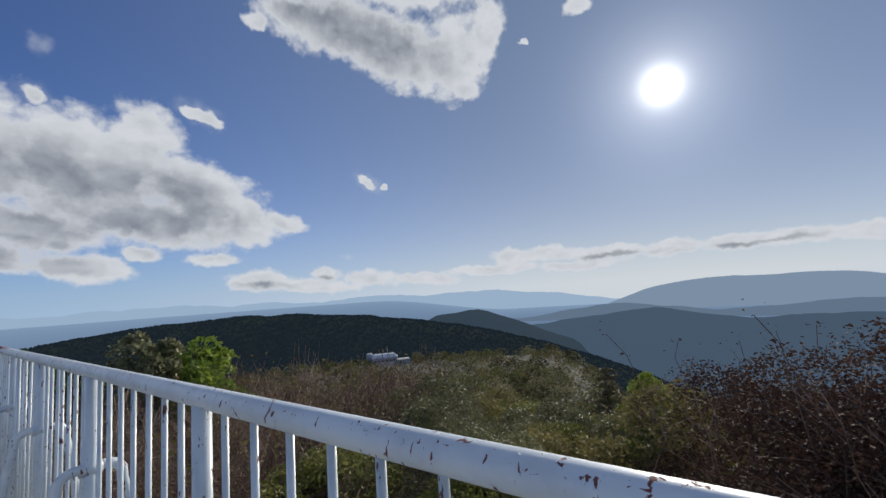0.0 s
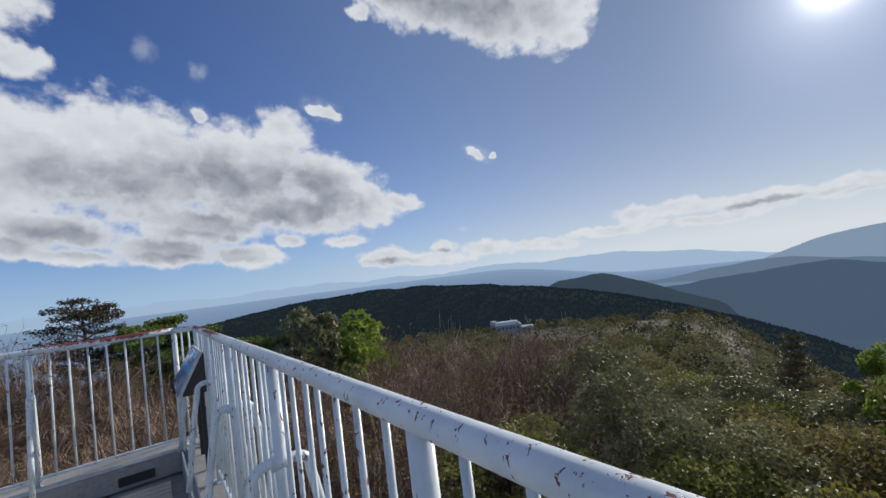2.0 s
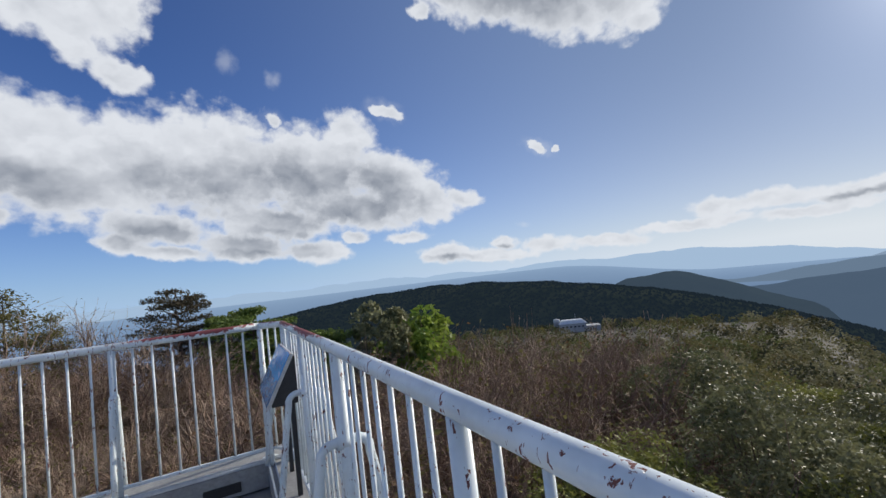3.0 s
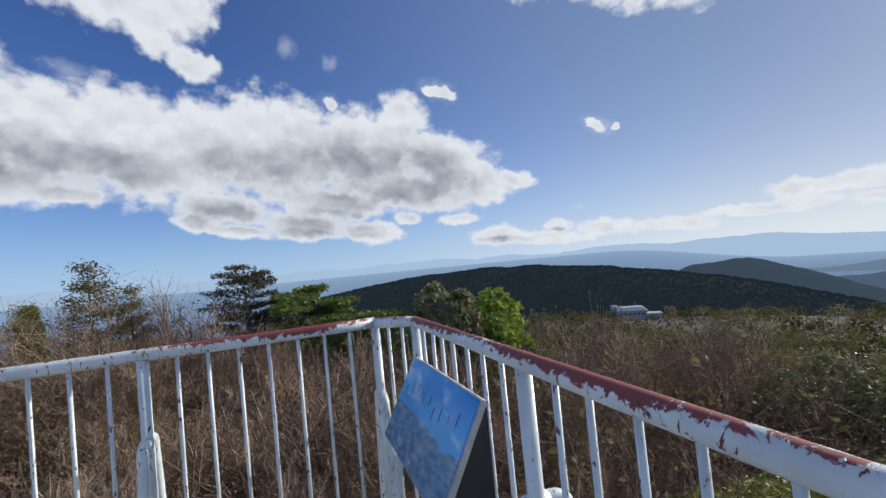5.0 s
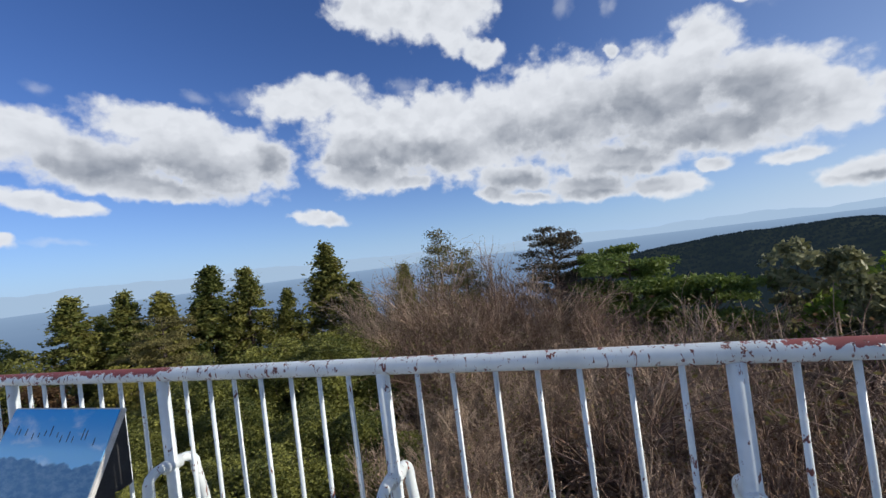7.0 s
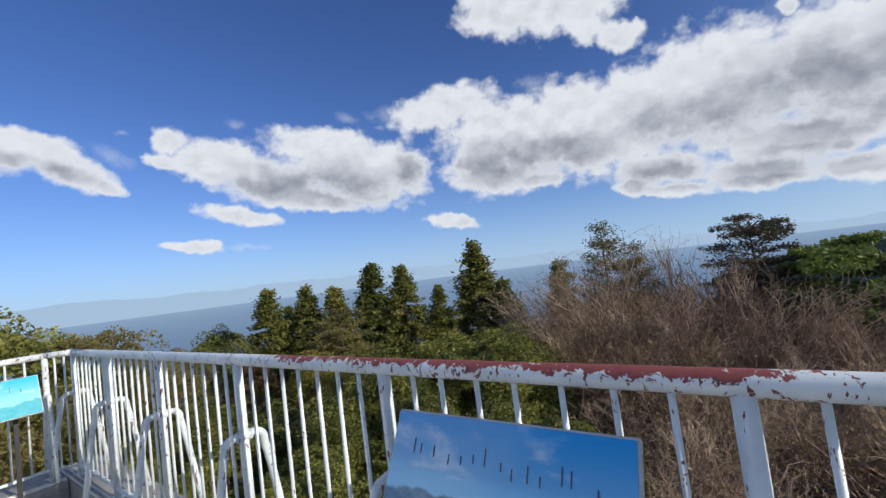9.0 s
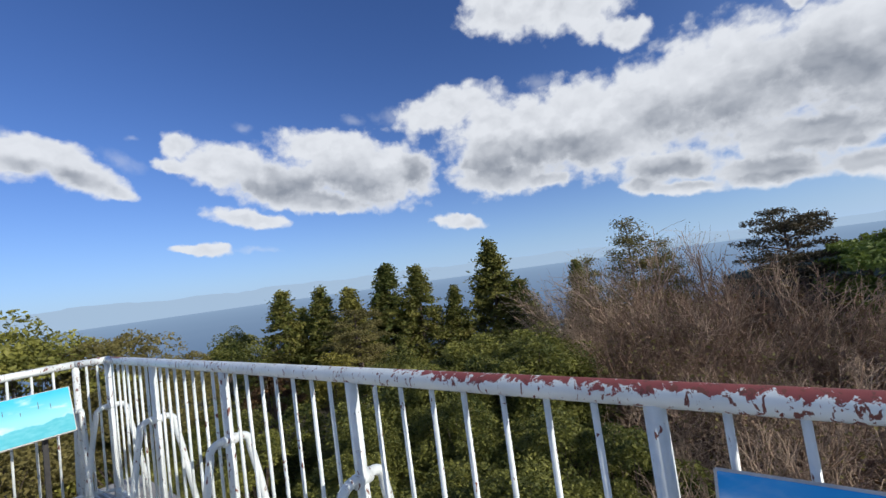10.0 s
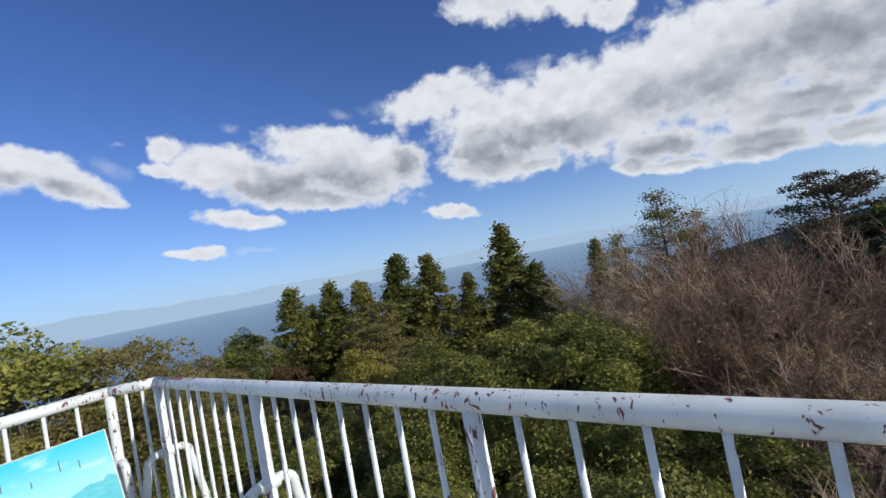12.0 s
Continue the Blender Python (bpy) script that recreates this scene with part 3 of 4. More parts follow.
def ridge_conifers():
    rng = np.random.default_rng(5)
    p = Pile()
    count = len(ridge_points) // 10
    for s in range(3, 8):
        for j in range(count - 1):
            for _ in range(13 if s in (6, 7) else 7):
                u, v = rng.random(), rng.random()
                low = Vector(ridge_points[s * count + j]).lerp(Vector(ridge_points[s * count + j + 1]), u)
                high = Vector(ridge_points[(s + 1) * count + j]).lerp(Vector(ridge_points[(s + 1) * count + j + 1]), u)
                q = low.lerp(high, v) + Vector((0, 0, -1.2))
                h, w = rng.uniform(2.5, 4.6), rng.uniform(1.8, 3.4)
                p.tube([q, q + Vector((0, 0, h * 0.4)), q + Vector((0, 0, h))], [w, w * 0.75, 0.1], 5)
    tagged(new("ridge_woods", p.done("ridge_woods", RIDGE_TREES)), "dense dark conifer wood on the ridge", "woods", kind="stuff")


ridge_conifers()

# ---------------------------------------------------------------- platform

FLOOR = -0.185
WEST = -8.165
SOUTH = -10.4


def platform():
    slab = new("floor", box_mesh("floor", (8.9, 10.9, 0.3), CURB, 0.01))
    slab.location = (-4.0, -5.1, FLOOR - 0.15 - 0.03)
    tagged(slab, "grey concrete viewing deck laid with pale boards", "floor", kind="structure")
    board = box_mesh("plank", (7.75, 0.082, 0.026), BOARD, 0.003)
    for i in range(112):
        p = child("plank", board, slab)
        p.matrix_basis = pose(0, -5.1 + 10.2 - 0.30 - 0.09 * i, 0.15 + 0.017)
    base = new("wall_base", box_mesh("wall_base", (8.4, 10.4, 6.0), WALL, 0.02))
    base.location = (-4.0, -5.1, FLOOR - 0.33 - 3.0)
    tagged(base, "plain rendered wall below the viewing deck", "wall", kind="structure")
    # upstand kerbs with metal flashing lips
    for name, size, wide, at, turn in (("kerb_north", 8.9, 0.345, (-4.0, 0.0825, 0), 0), ("kerb_east", 10.33, 0.44, (0.19, -5.26, 0), -90), ("kerb_west", 10.33, 0.44, (-8.19, -5.26, 0), 90)):
        k = new(name, box_mesh(name, (size, wide, 0.195), CURB, 0.008))
        k.matrix_world = pose(at[0], at[1], -0.1, 0, 0, turn)
        tagged(k, "low grey coated kerb along the deck edge", "kerb", kind="structure")
        for off in (-wide / 2 + 0.008, -wide / 2 + 0.05):
            lip = child("flashing", box_mesh("flashing", (size - 0.02, 0.012, 0.02), FLASHING, 0.003), k)
            lip.matrix_basis = pose(0, off, 0.104)
    # no recess is cut: the shade inside the outlet is the block's dark colour
    for x in (-0.36, -4.4):
        d = new("drain_opening", box_mesh("drain_opening", (0.26, 0.02, 0.075), DRAIN, 0.004))
        d.location = (x, -0.092, -0.125)
        tagged(d, "dark rectangular drain outlet in the kerb", "drain", kind="structure")
    back = new("wall_south", box_mesh("wall_south", (8.9, 0.2, 1.2), WALL, 0.01))
    back.location = (-4.0, SOUTH - 0.15, 0.4)
    tagged(back, "plain low wall closing the deck", "wall", kind="structure")


platform()

POST = pipe_mesh("post", [(0, 0, 0), (0, 0, 1.065)], 0.0225, STEEL)
POST_WORN = pipe_mesh("post_worn", [(0, 0, 0), (0, 0, 1.065)], 0.0225, WORN)
BALUSTER = pipe_mesh("baluster", [(0, 0, 0.075), (0, 0, 1.065)], 0.0082, STEEL, 8)
BALUSTER_WORN = pipe_mesh("baluster_worn", [(0, 0, 0.075), (0, 0, 1.065)], 0.0082, WORN, 8)
FOOT = box_mesh("foot_plate", (0.09, 0.09, 0.008), STEEL, 0.002)


def hoop_points():
    pts = [(0, -0.20, 0.0), (0, -0.165, 0.25), (0, -0.125, 0.52), (0, -0.10, 0.655)]
    for k in range(1, 6):
        t = math.pi - math.pi / 2 * k / 5
        pts.append((0, -0.045 + 0.055 * math.cos(t), 0.675 + 0.05 * math.sin(t)))
    for k in range(0, 5):
        t = math.pi / 2 - math.pi / 2 * k / 5
        pts.append((0, 0.045 + 0.055 * math.cos(t), 0.675 + 0.05 * math.sin(t)))
    return pts + [(0, 0.10, 0.655), (0, 0.125, 0.52), (0, 0.165, 0.25), (0, 0.20, 0.0)]


HOOP = pipe_mesh("brace", hoop_points(), 0.019, WORN, 10)
COLLAR = pipe_mesh("collar", [(0, -0.034, 0.72), (0, 0.034, 0.72)], 0.026, WORN, 12)


def railing(start, along, bays, mat, label, r=0.028, top=1.113):
    """A run of railing from start; the outside is on the left of its direction along."""
    root = tagged(new("railing"), label, "railing", "deck railings")
    turn = math.degrees(math.atan2(along[1], along[0]))
    root.matrix_world = pose(start[0], start[1], 0, 0, 0, turn)
    length = float(bays)
    rng = random.Random(int(bays * 7 + turn))
    v, f = tube([(i * 0.25, 0, top - r) for i in range(0, bays * 4 + 1)], r, 16)
    child("top_rail", mesh("top_rail", v, f, mat, True), root, label="chipped white top rail showing red primer")
    child("bottom_rail", box_mesh("bottom_rail", (length, 0.032, 0.022), STEEL, 0.004), root, pose(length / 2, 0, 0.075))
    for i in range(bays + 1):
        post = child("post", POST_WORN if rng.random() < 0.4 else POST, root, pose(i, 0, 0, 0, 0, rng.uniform(0, 360)))
        child("foot_plate", FOOT, post, pose(0, 0, 0.004))
        hoop = child("brace", HOOP, root, pose(i, 0, 0, 0, 0, rng.choice((0, 180)) + rng.uniform(-3, 3)))
        child("collar", COLLAR, hoop)
        if i < bays:
            for k in range(1, 8):
                child("baluster", BALUSTER_WORN if rng.random() < 0.45 else BALUSTER, root,
                      pose(i + k / 8 + rng.uniform(-0.003, 0.003), 0, 0, rng.uniform(-0.25, 0.25), rng.uniform(-0.25, 0.25), rng.uniform(0, 360)))
    return root


def corner(a, b, label, end=0.028):
    """The short slanting piece of rail across a corner."""
    root = tagged(new("corner_railing"), label, "railing", "deck railings")
    a, b = Vector((*a, 0)), Vector((*b, 0))
    root.location = a
    way = b - a
    up = Vector((0, 0, 1.085))
    child("top_rail", pipe_mesh("corner_top_rail", [up, way * 0.33 + up, way * 0.66 + up, way + up], [0.028, 0.028, 0.027, end], RAIL_A, 16), root)
    child("bottom_rail", pipe_mesh("corner_bottom_rail", [Vector((0, 0, 0.075)), way + Vector((0, 0, 0.075))], 0.012, STEEL, 8), root)
    for k in (1, 2):
        child("baluster", BALUSTER_WORN, root, pose(way.x * k / 3, way.y * k / 3, 0))


railing((-8.0, 0.0), (1, 0), 8, RAIL_B, "white painted pipe railing with peeling red-primed top rail")
railing((0.165, -0.165), (0, -1), 10, RAIL_A, "white painted pipe railing, chipped, reddened near the corner", 0.0255, 1.110)
railing((WEST, -10.165), (0, 1), 10, RAIL_B, "white painted pipe railing with rusty top rail")
corner((0.0, 0.0), (0.165, -0.165), "short slanting railing across the deck corner", 0.0255)
corner((-8.0, 0.0), (WEST, -0.165), "short slanting railing across the west deck corner")

# ---------------------------------------------------------------- signs


def sign(name, at, turn, width, height, pic, label, bars):
    """A tilted panorama board on a dark stand; at is the middle of its foot, its back towards the rail."""
    root = tagged(new(name), label, "sign", "panorama boards")
    root.matrix_world = pose(at[0], at[1], 0, 0, 0, turn)
    lean = pose(0, -0.0, at[2], 62, 0, 0)
    child("board", box_mesh("board", (width, height, 0.022), EDGE, 0.003), root, lean)
    pict = child("picture", box_mesh("picture", (width - 0.012, height - 0.012, 0.004), pic, 0.001), root, lean @ pose(0, 0, 0.0125))
    rng = random.Random(len(name) + bars)
    for k in range(bars):
        bar = box_mesh("text_bar", (0.0035, rng.uniform(0.02, 0.05), 0.001), INK, 0)
        child("text_bar", bar, pict, pose(-width * 0.38 + k * width * 0.74 / max(bars - 1, 1) + rng.uniform(-0.012, 0.012), height * rng.uniform(0.12, 0.24), 0.003))
    foot = FLOOR + 0.001
    for x in (-width / 2 + 0.03, width / 2 - 0.03):
        v = [(0, -0.06, 0.0), (0, 0.09, 0.0), (0, 0.09, 0.30), (0, -0.06, 0.02)]
        verts = [(x + s * 0.006, y, at[2] - 0.16 + z) for s in (-1, 1) for _, y, z in v]
        faces = [(3, 2, 1, 0), (4, 5, 6, 7), (0, 1, 5, 4), (1, 2, 6, 5), (2, 3, 7, 6), (3, 0, 4, 7)]
        child("side_bracket", mesh("side_bracket", verts, faces, BLACK), root, label="black side bracket")
    child("back_plate", box_mesh("back_plate", (width - 0.06, 0.012, 0.30), BLACK, 0.002), root, pose(0, 0.096, at[2] - 0.01), label="black back plate")
    for x in (-width * 0.3, width * 0.3):
        child("stand_leg", box_mesh("stand_leg", (0.03, 0.03, at[2] - 0.15 - foot), BLACK, 0.003), root, pose(x, 0.075, (at[2] - 0.15 + foot) / 2), label="black stand leg")
    return root


sign("panorama_sign", (0.045, -0.628, 0.78), -90, 0.715, 0.36, PICTURE_1, "tilted panorama board with blue sky beside the corner", 9)
sign("panorama_sign", (-3.55, -0.11, 0.80), 0, 0.71, 0.36, PICTURE_2, "tilted panorama board with blue mountain view, dark stand", 14)
sign("panorama_sign", (-7.865, -0.62, 0.80), 90, 0.74, 0.34, PICTURE_3, "tilted panorama board with turquoise sky and sea", 8)

# ---------------------------------------------------------------- trees and shrubs


def plant(name, label, category, group, trunk, crown, crown_label=""):
    """A plant: trunk (with limbs) and crown as its two parts, standing at the origin."""
    root = tagged(new(name), label, category, group)
    child("trunk", trunk, root)
    if crown:
        child("crown", crown, root, label=crown_label)
    return root


def cedar(seed, h, wide, leaf=CEDAR, forked=False):
    rng = np.random.default_rng(seed)
    wood, green = Pile(), Pile()
    wood.tube([(0, 0, -0.5), (0.05, 0, h * 0.5), (0, 0.05, h)], [0.02 * h, 0.012 * h, 0.02], 7)
    lobes = rng.uniform(0.75, 1.25, 9)
    for _ in range(250):
        z = rng.uniform(0.04, 0.99) ** 0.95
        a = rng.uniform(0, 2 * math.pi)
        reach = 1.4 * wide * (1 - z) * lobes[int(a / 0.6983) % 9] * rng.uniform(0.7, 1.12) + 0.12
        start = np.array([0, 0, z * h])
        tip = np.array([math.cos(a) * reach, math.sin(a) * reach, z * h - reach * rng.uniform(0.0, 0.25)])
        mid = (start + tip) / 2 + np.array([0, 0, 0.10 * reach])
        wood.tube([start, mid, tip], [0.03, 0.02, 0.006], 3)
        k = int(18 + 36 * min(reach, 1.8))
        s = rng.uniform(0.35, 1.0, (k, 1))
        at = start + (tip - start) * s + rng.normal(size=(k, 3)) * (0.10 + 0.13 * s) * np.array([1, 1, 0.8])
        green.leaves(rng, at, 0.13, 0.1, 2.2)
    return plant("cedar_tree", "tall dark green cedar with dense drooping foliage", "tree", "cedars", wood.done("cedar_trunk", BARK, True), green.done("cedar_crown", leaf))


def fir(seed, h, wide, leaf, label, uneven=0.0):
    """A young conifer with whorls of level limbs, thinning towards a pointed tip."""
    rng = np.random.default_rng(seed)
    wood, green = Pile(), Pile()
    wood.tube([(0, 0, -0.5), (0.03, 0, h * 0.5), (0, 0.02, h)], [0.016 * h, 0.010 * h, 0.012], 7)
    tiers = 15
    for i in range(tiers):
        level = 0.12 + 0.84 * i / (tiers - 1)
        for k in range(7):
            a = k * 0.9 + i * 1.3 + rng.uniform(-0.25, 0.25)
            z = min(level + uneven * rng.uniform(-1, 1), 0.99)
            reach = wide * (1.06 - z) ** 0.8 * rng.uniform(0.55, 1.15) + 0.08
            s = np.array([0, 0, z * h])
            end = np.array([math.cos(a) * reach, math.sin(a) * reach, z * h + reach * rng.uniform(0.0, 0.28)])
            wood.tube([s, (s + end) / 2 - np.array([0, 0, 0.04]), end], [0.024, 0.015, 0.005], 3)
            m = int(30 + 75 * reach)
            t = rng.uniform(0.3, 1.03, (m, 1))
            at = s + (end - s) * t + rng.normal(size=(m, 3)) * np.array([0.13 + uneven * 2, 0.13 + uneven * 2, 0.045 + uneven * 2])
            green.leaves(rng, at, 0.06, 0.0, 2.6)
    return plant("fir_tree", label, "tree", "", wood.done("fir_trunk", BARK, True), green.done("fir_crown", leaf))


def spreading_pine(seed, h, wide, leaf, label, limbs=16, dense=170, low=0.45, size=0.085, rise=0.32):
    rng = np.random.default_rng(seed)
    wood, green = Pile(), Pile()
    bend = rng.normal(size=2) * 0.25
    trunk = [(0, 0, -0.5), (bend[0] * 0.5, bend[1] * 0.5, h * 0.35), (bend[0], bend[1], h * 0.7), (bend[0] * 0.6, bend[1] * 1.3, h * 0.97)]
    wood.tube(trunk, [0.022 * h, 0.017 * h, 0.011 * h, 0.02], 7)
    for i in range(limbs):
        z = low + (0.97 - low) * (i + rng.uniform(0, 0.6)) / limbs
        a = i * 2.4 + rng.uniform(-0.5, 0.5)
        reach = wide * (1.08 - z) ** 0.55 * rng.uniform(0.65, 1.1)
        s = np.array([bend[0] * z, bend[1] * z, z * h])
        tip = s + np.array([math.cos(a) * reach, math.sin(a) * reach, reach * rng.uniform(0.05, rise)])
        mid = (s + tip) / 2 + rng.normal(size=3) * 0.12
        wood.tube([s, mid, tip], [0.05, 0.03, 0.01], 4)
        for _ in range(4):
            t = rng.uniform(0.45, 1.05)
            c = s + (tip - s) * t + rng.normal(size=3) * np.array([0.3, 0.3, 0.06]) * wide * 0.35
            wood.tube([s + (tip - s) * t * 0.8, c], [0.018, 0.006], 3)
            k = int(dense * rng.uniform(0.6, 1.3))
            r = np.sqrt(rng.uniform(0, 1, (k, 1))) * rng.uniform(0.3, 0.55) * wide * 0.42
            b = rng.uniform(0, 2 * math.pi, (k, 1))
            at = c + np.hstack([r * np.cos(b), r * np.sin(b), rng.normal(size=(k, 1)) * 0.07 + 0.06])
            green.leaves(rng, at, size, -0.3, 2.4)
    return plant("pine_tree", label, "tree", "", wood.done("pine_trunk", BARK, True), green.done("pine_crown", leaf))


def bare_tree(seed, h, wide, bark, leaf=None, label="bare brown shrub with many thin twigs", leaves=0, name="bare_shrub", stems=6, lean=0.0, leaf_size=0.05):
    rng = np.random.default_rng(seed)
    wood, tips = Pile(), []

    def grow(p, way, length, r, level):
        way = way / np.linalg.norm(way)
        mid = p + way * length * 0.5 + rng.normal(size=3) * length * 0.06
        end = p + way * length + rng.normal(size=3) * length * 0.08
        wood.tube([p, mid, end], [r, max(r * 0.8, 0.004), max(r * 0.55, 0.0035)], 5 if level < 2 else 3)
        if level >= 3:
            tips.append(end)
            tips.append(mid)
            return
        for _ in range((5, 5, 5)[level]):
            t = rng.uniform(0.3, 1.0)
            q = p + (end - p) * t
            out = way + rng.normal(size=3) * (0.5 + 0.1 * level) + np.array([lean * 0.6, 0, 0.26])
            grow(q, out, length * rng.uniform(0.45, 0.72), r * 0.5, level + 1)

    for _ in range(stems):
        a = rng.uniform(0, 2 * math.pi)
        foot = np.array([math.cos(a), math.sin(a), 0]) * rng.uniform(0.05, 0.25)
        way = np.array([math.cos(a) * wide / h * rng.uniform(0.3, 1.1) + lean, math.sin(a) * wide / h * rng.uniform(0.3, 1.1), 1.0])
        foot[2] = -0.4
        grow(foot, way, h * rng.uniform(0.42, 0.6), 0.011 * h * rng.uniform(0.6, 1.1), 0)
    crown = None
    if leaves:
        green = Pile()
        pick = np.array(tips)[rng.integers(0, len(tips), leaves)]
        green.leaves(rng, pick + rng.normal(size=(leaves, 3)) * 0.06, leaf_size, 0.1, 1.5)
        crown = green.done(name + "_crown", leaf)
    return plant(name, label, "shrub" if h < 4.6 else "tree", "", wood.done(name + "_trunk", bark, True), crown)


def leafy_bush(seed, h, wide, leaf, label, clumps=26, count=170, size=0.075, name="leafy_bush", low=0.12):
    rng = np.random.default_rng(seed)
    wood, green = Pile(), Pile()
    for _ in range(clumps):
        a = rng.uniform(0, 2 * math.pi)
        z = low + (1 - low) * rng.uniform(0.0, 1.0) ** 0.7
        r = wide * math.sqrt(max(0.05, 1 - (z * 1.02 - 0.25) ** 2 / 0.62)) * math.sqrt(rng.uniform(0.15, 1.0))
        c = np.array([math.cos(a) * r, math.sin(a) * r, z * h * rng.uniform(0.86, 1.0)])
        wood.tube([(0, 0, -0.4), (c[0] * 0.35, c[1] * 0.35, c[2] * 0.45), c], [0.035, 0.022, 0.006], 4)
        k = int(count * rng.uniform(0.7, 1.3))
        d = rng.normal(size=(k, 3))
        d /= np.linalg.norm(d, axis=1)[:, None]
        s = wide * rng.uniform(0.17, 0.36)
        d[:, 2] = np.abs(d[:, 2]) * 1.15 - 0.3
        at = c + d * s * rng.uniform(0.7, 1.08, (k, 1)) * np.array([1, 1, 0.8])
        green.leaves(rng, at, size, 0.25, 1.9)
    return plant(name, label, "shrub" if h < 4.6 else "tree", "", wood.done(name + "_trunk", BARK, True), green.done(name + "_crown", leaf))


TIPS = {}


def tip(ob):
    """The height of a plant above its foot."""
    best = 0.0
    for part in ob.children:
        key = part.data.name
        if key not in TIPS:
            co = np.empty(len(part.data.vertices) * 3)
            part.data.vertices.foreach_get("co", co)
            TIPS[key] = float(co[2::3].max())
        best = max(best, TIPS[key])
    return best


def stand(ob, x, y, top, turn=0.0, fat=1.0):
    """Set a plant on the ground at x, y; top: the height that its tip reaches."""
    z = float(ground_z(x, y))
    s = max(top - z, 0.8) / tip(ob)
    ob.matrix_world = pose(x, y, z, 0, 0, turn) @ Matrix.Diagonal((s * fat, s * fat, s, 1))
    return ob


def again(ob, x, y, top, turn=0.0, fat=1.0, label=""):
    c = copy_thing(ob, Matrix())
    if label:
        c["label"] = label
    return stand(c, x, y, top, turn, fat)


# the cedars in the north-west
c1 = cedar(11, 10.0, 2.3)
c2 = cedar(12, 10.0, 2.0)
c3 = cedar(13, 10.0, 2.6)
stand(c1, -20.4, 26.7, 3.9, turn=20, fat=1.3)
stand(c2, -26.2, 21.0, 2.9, turn=80, fat=1.4)
stand(c3, -30.7, 15.1, 1.9, turn=200, fat=1.25)
again(c3, -18.3, 27.0, 0.4, turn=140, fat=1.5)
again(c3, -24.6, 22.6, 2.5, turn=10, fat=1.2)
again(c1, -29.3, 17.3, 1.9, turn=250, fat=1.3)
again(c2, -27.4, 18.3, 1.5, turn=300, fat=1.4)
again(c1, -13.6, 26.2, 1.4, turn=90, fat=0.9)
again(c2, -22.6, 24.4, 0.6, turn=33, fat=1.2)
again(c3, -32.5, 17.8, 0.4, turn=33, fat=1.1)

# pines
p1 = spreading_pine(21, 9.0, 3.1, DARK_PINE, "dark weathered pine with ragged spreading limbs", 46, 115, 0.24, size=0.06, rise=0.62)
stand(p1, -2.6, 21.8, 2.4, turn=40)
p2 = spreading_pine(22, 7.5, 3.8, PINE, "fresh green pine with spreading limbs", 15, 240, 0.4)
stand(p2, 0.9, 20.4, 0.5, turn=10)
again(p2, 3.0, 18.6, -0.5, turn=130, fat=0.9)
again(p2, -0.3, 22.5, 0.9, turn=230, fat=0.8)
p3 = fir(26, 9.0, 3.1, OLIVE, "sparse ragged larch with thin needles and pale branches", 0.05)
stand(p3, -8.6, 19.8, 3.1, turn=100)
again(p3, -10.3, 18.6, 1.5, turn=220, fat=0.9)
again(p3, -7.4, 20.6, 1.9, turn=300, fat=0.9)
p4 = fir(24, 7.0, 1.7, FIR, "young tiered fir standing on the slope")
stand(p4, 31.0, 3.8, -4.84, turn=30)
p5 = spreading_pine(25, 7.0, 3.6, OLIVE, "olive spreading tree among the cedars", 15, 120, 0.4)
stand(p5, -22.4, 14.4, 0.2, turn=30)
again(p5, -19.9, 12.6, -0.6, turn=200)

# bright green and olive small trees beyond the corner
m1 = leafy_bush(31, 6.0, 1.7, MAPLE, "small tree with bright yellow-green leaves", 38, 130, 0.10, "small_tree", 0.35)
stand(m1, 8.0, 15.6, 0.0, turn=0)
m2 = leafy_bush(32, 6.0, 1.2, GLOSSY, "slender tree with olive green leaves", 34, 110, 0.09, "small_tree", 0.3)
stand(m2, 6.7, 18.0, 0.5, turn=0)
again(m2, 5.7, 12.8, -0.1, turn=70, fat=0.8)
again(m1, 6.9, 12.0, -0.7, turn=70, fat=0.8)

# bushes in the west
w1 = leafy_bush(41, 5.0, 2.2, BROAD, "rounded green tree below the deck", 60, 260, 0.07, "round_tree")
stand(w1, -26.5, 9.2, -0.1, turn=0)
again(w1, -36.5, 14.6, -0.3, turn=120, fat=0.8)
w2 = leafy_bush(42, 5.0, 2.2, OLIVE, "olive bush with autumn leaves", 60, 260, 0.06, "olive_bush")
stand(w2, -22.5, 3.8, 1.0, turn=0, fat=0.9)
again(w2, -25.0, 6.5, -0.4, turn=90)
again(w2, -19.6, 2.4, 1.0, turn=200, fat=0.9)
again(w2, -18.0, 2.6, -0.2, turn=20)
again(w2, -16.5, -0.5, 0.0, turn=77)
again(w1, -20.4, 1.0, 2.1, turn=44, label="tall green tree beside the deck")
r1 = leafy_bush(43, 3.0, 1.2, RUST, "small red-brown autumn bush", 20, 150, 0.07, "autumn_bush")
stand(r1, -22.7, 9.3, -1.7, turn=0)
y1 = leafy_bush(44, 4.0, 1.8, YELLOW, "leafy bush turning yellow", 34, 170, 0.075, "yellow_bush")
stand(y1, -18.6, 10.0, -1.2, turn=0)

# broad-leaved evergreens below the north railing
b1 = leafy_bush(51, 4.0, 1.8, BROAD, "broad-leaved evergreen bush with light young leaves", 44, 330, 0.055)
b2 = leafy_bush(52, 4.0, 2.1, BROAD, "wide evergreen bush with glossy leaves", 50, 320, 0.055)
stand(b1, -11.7, 10.9, -0.8, turn=0)
stand(b2, -15.2, 10.0, -0.9, turn=0)
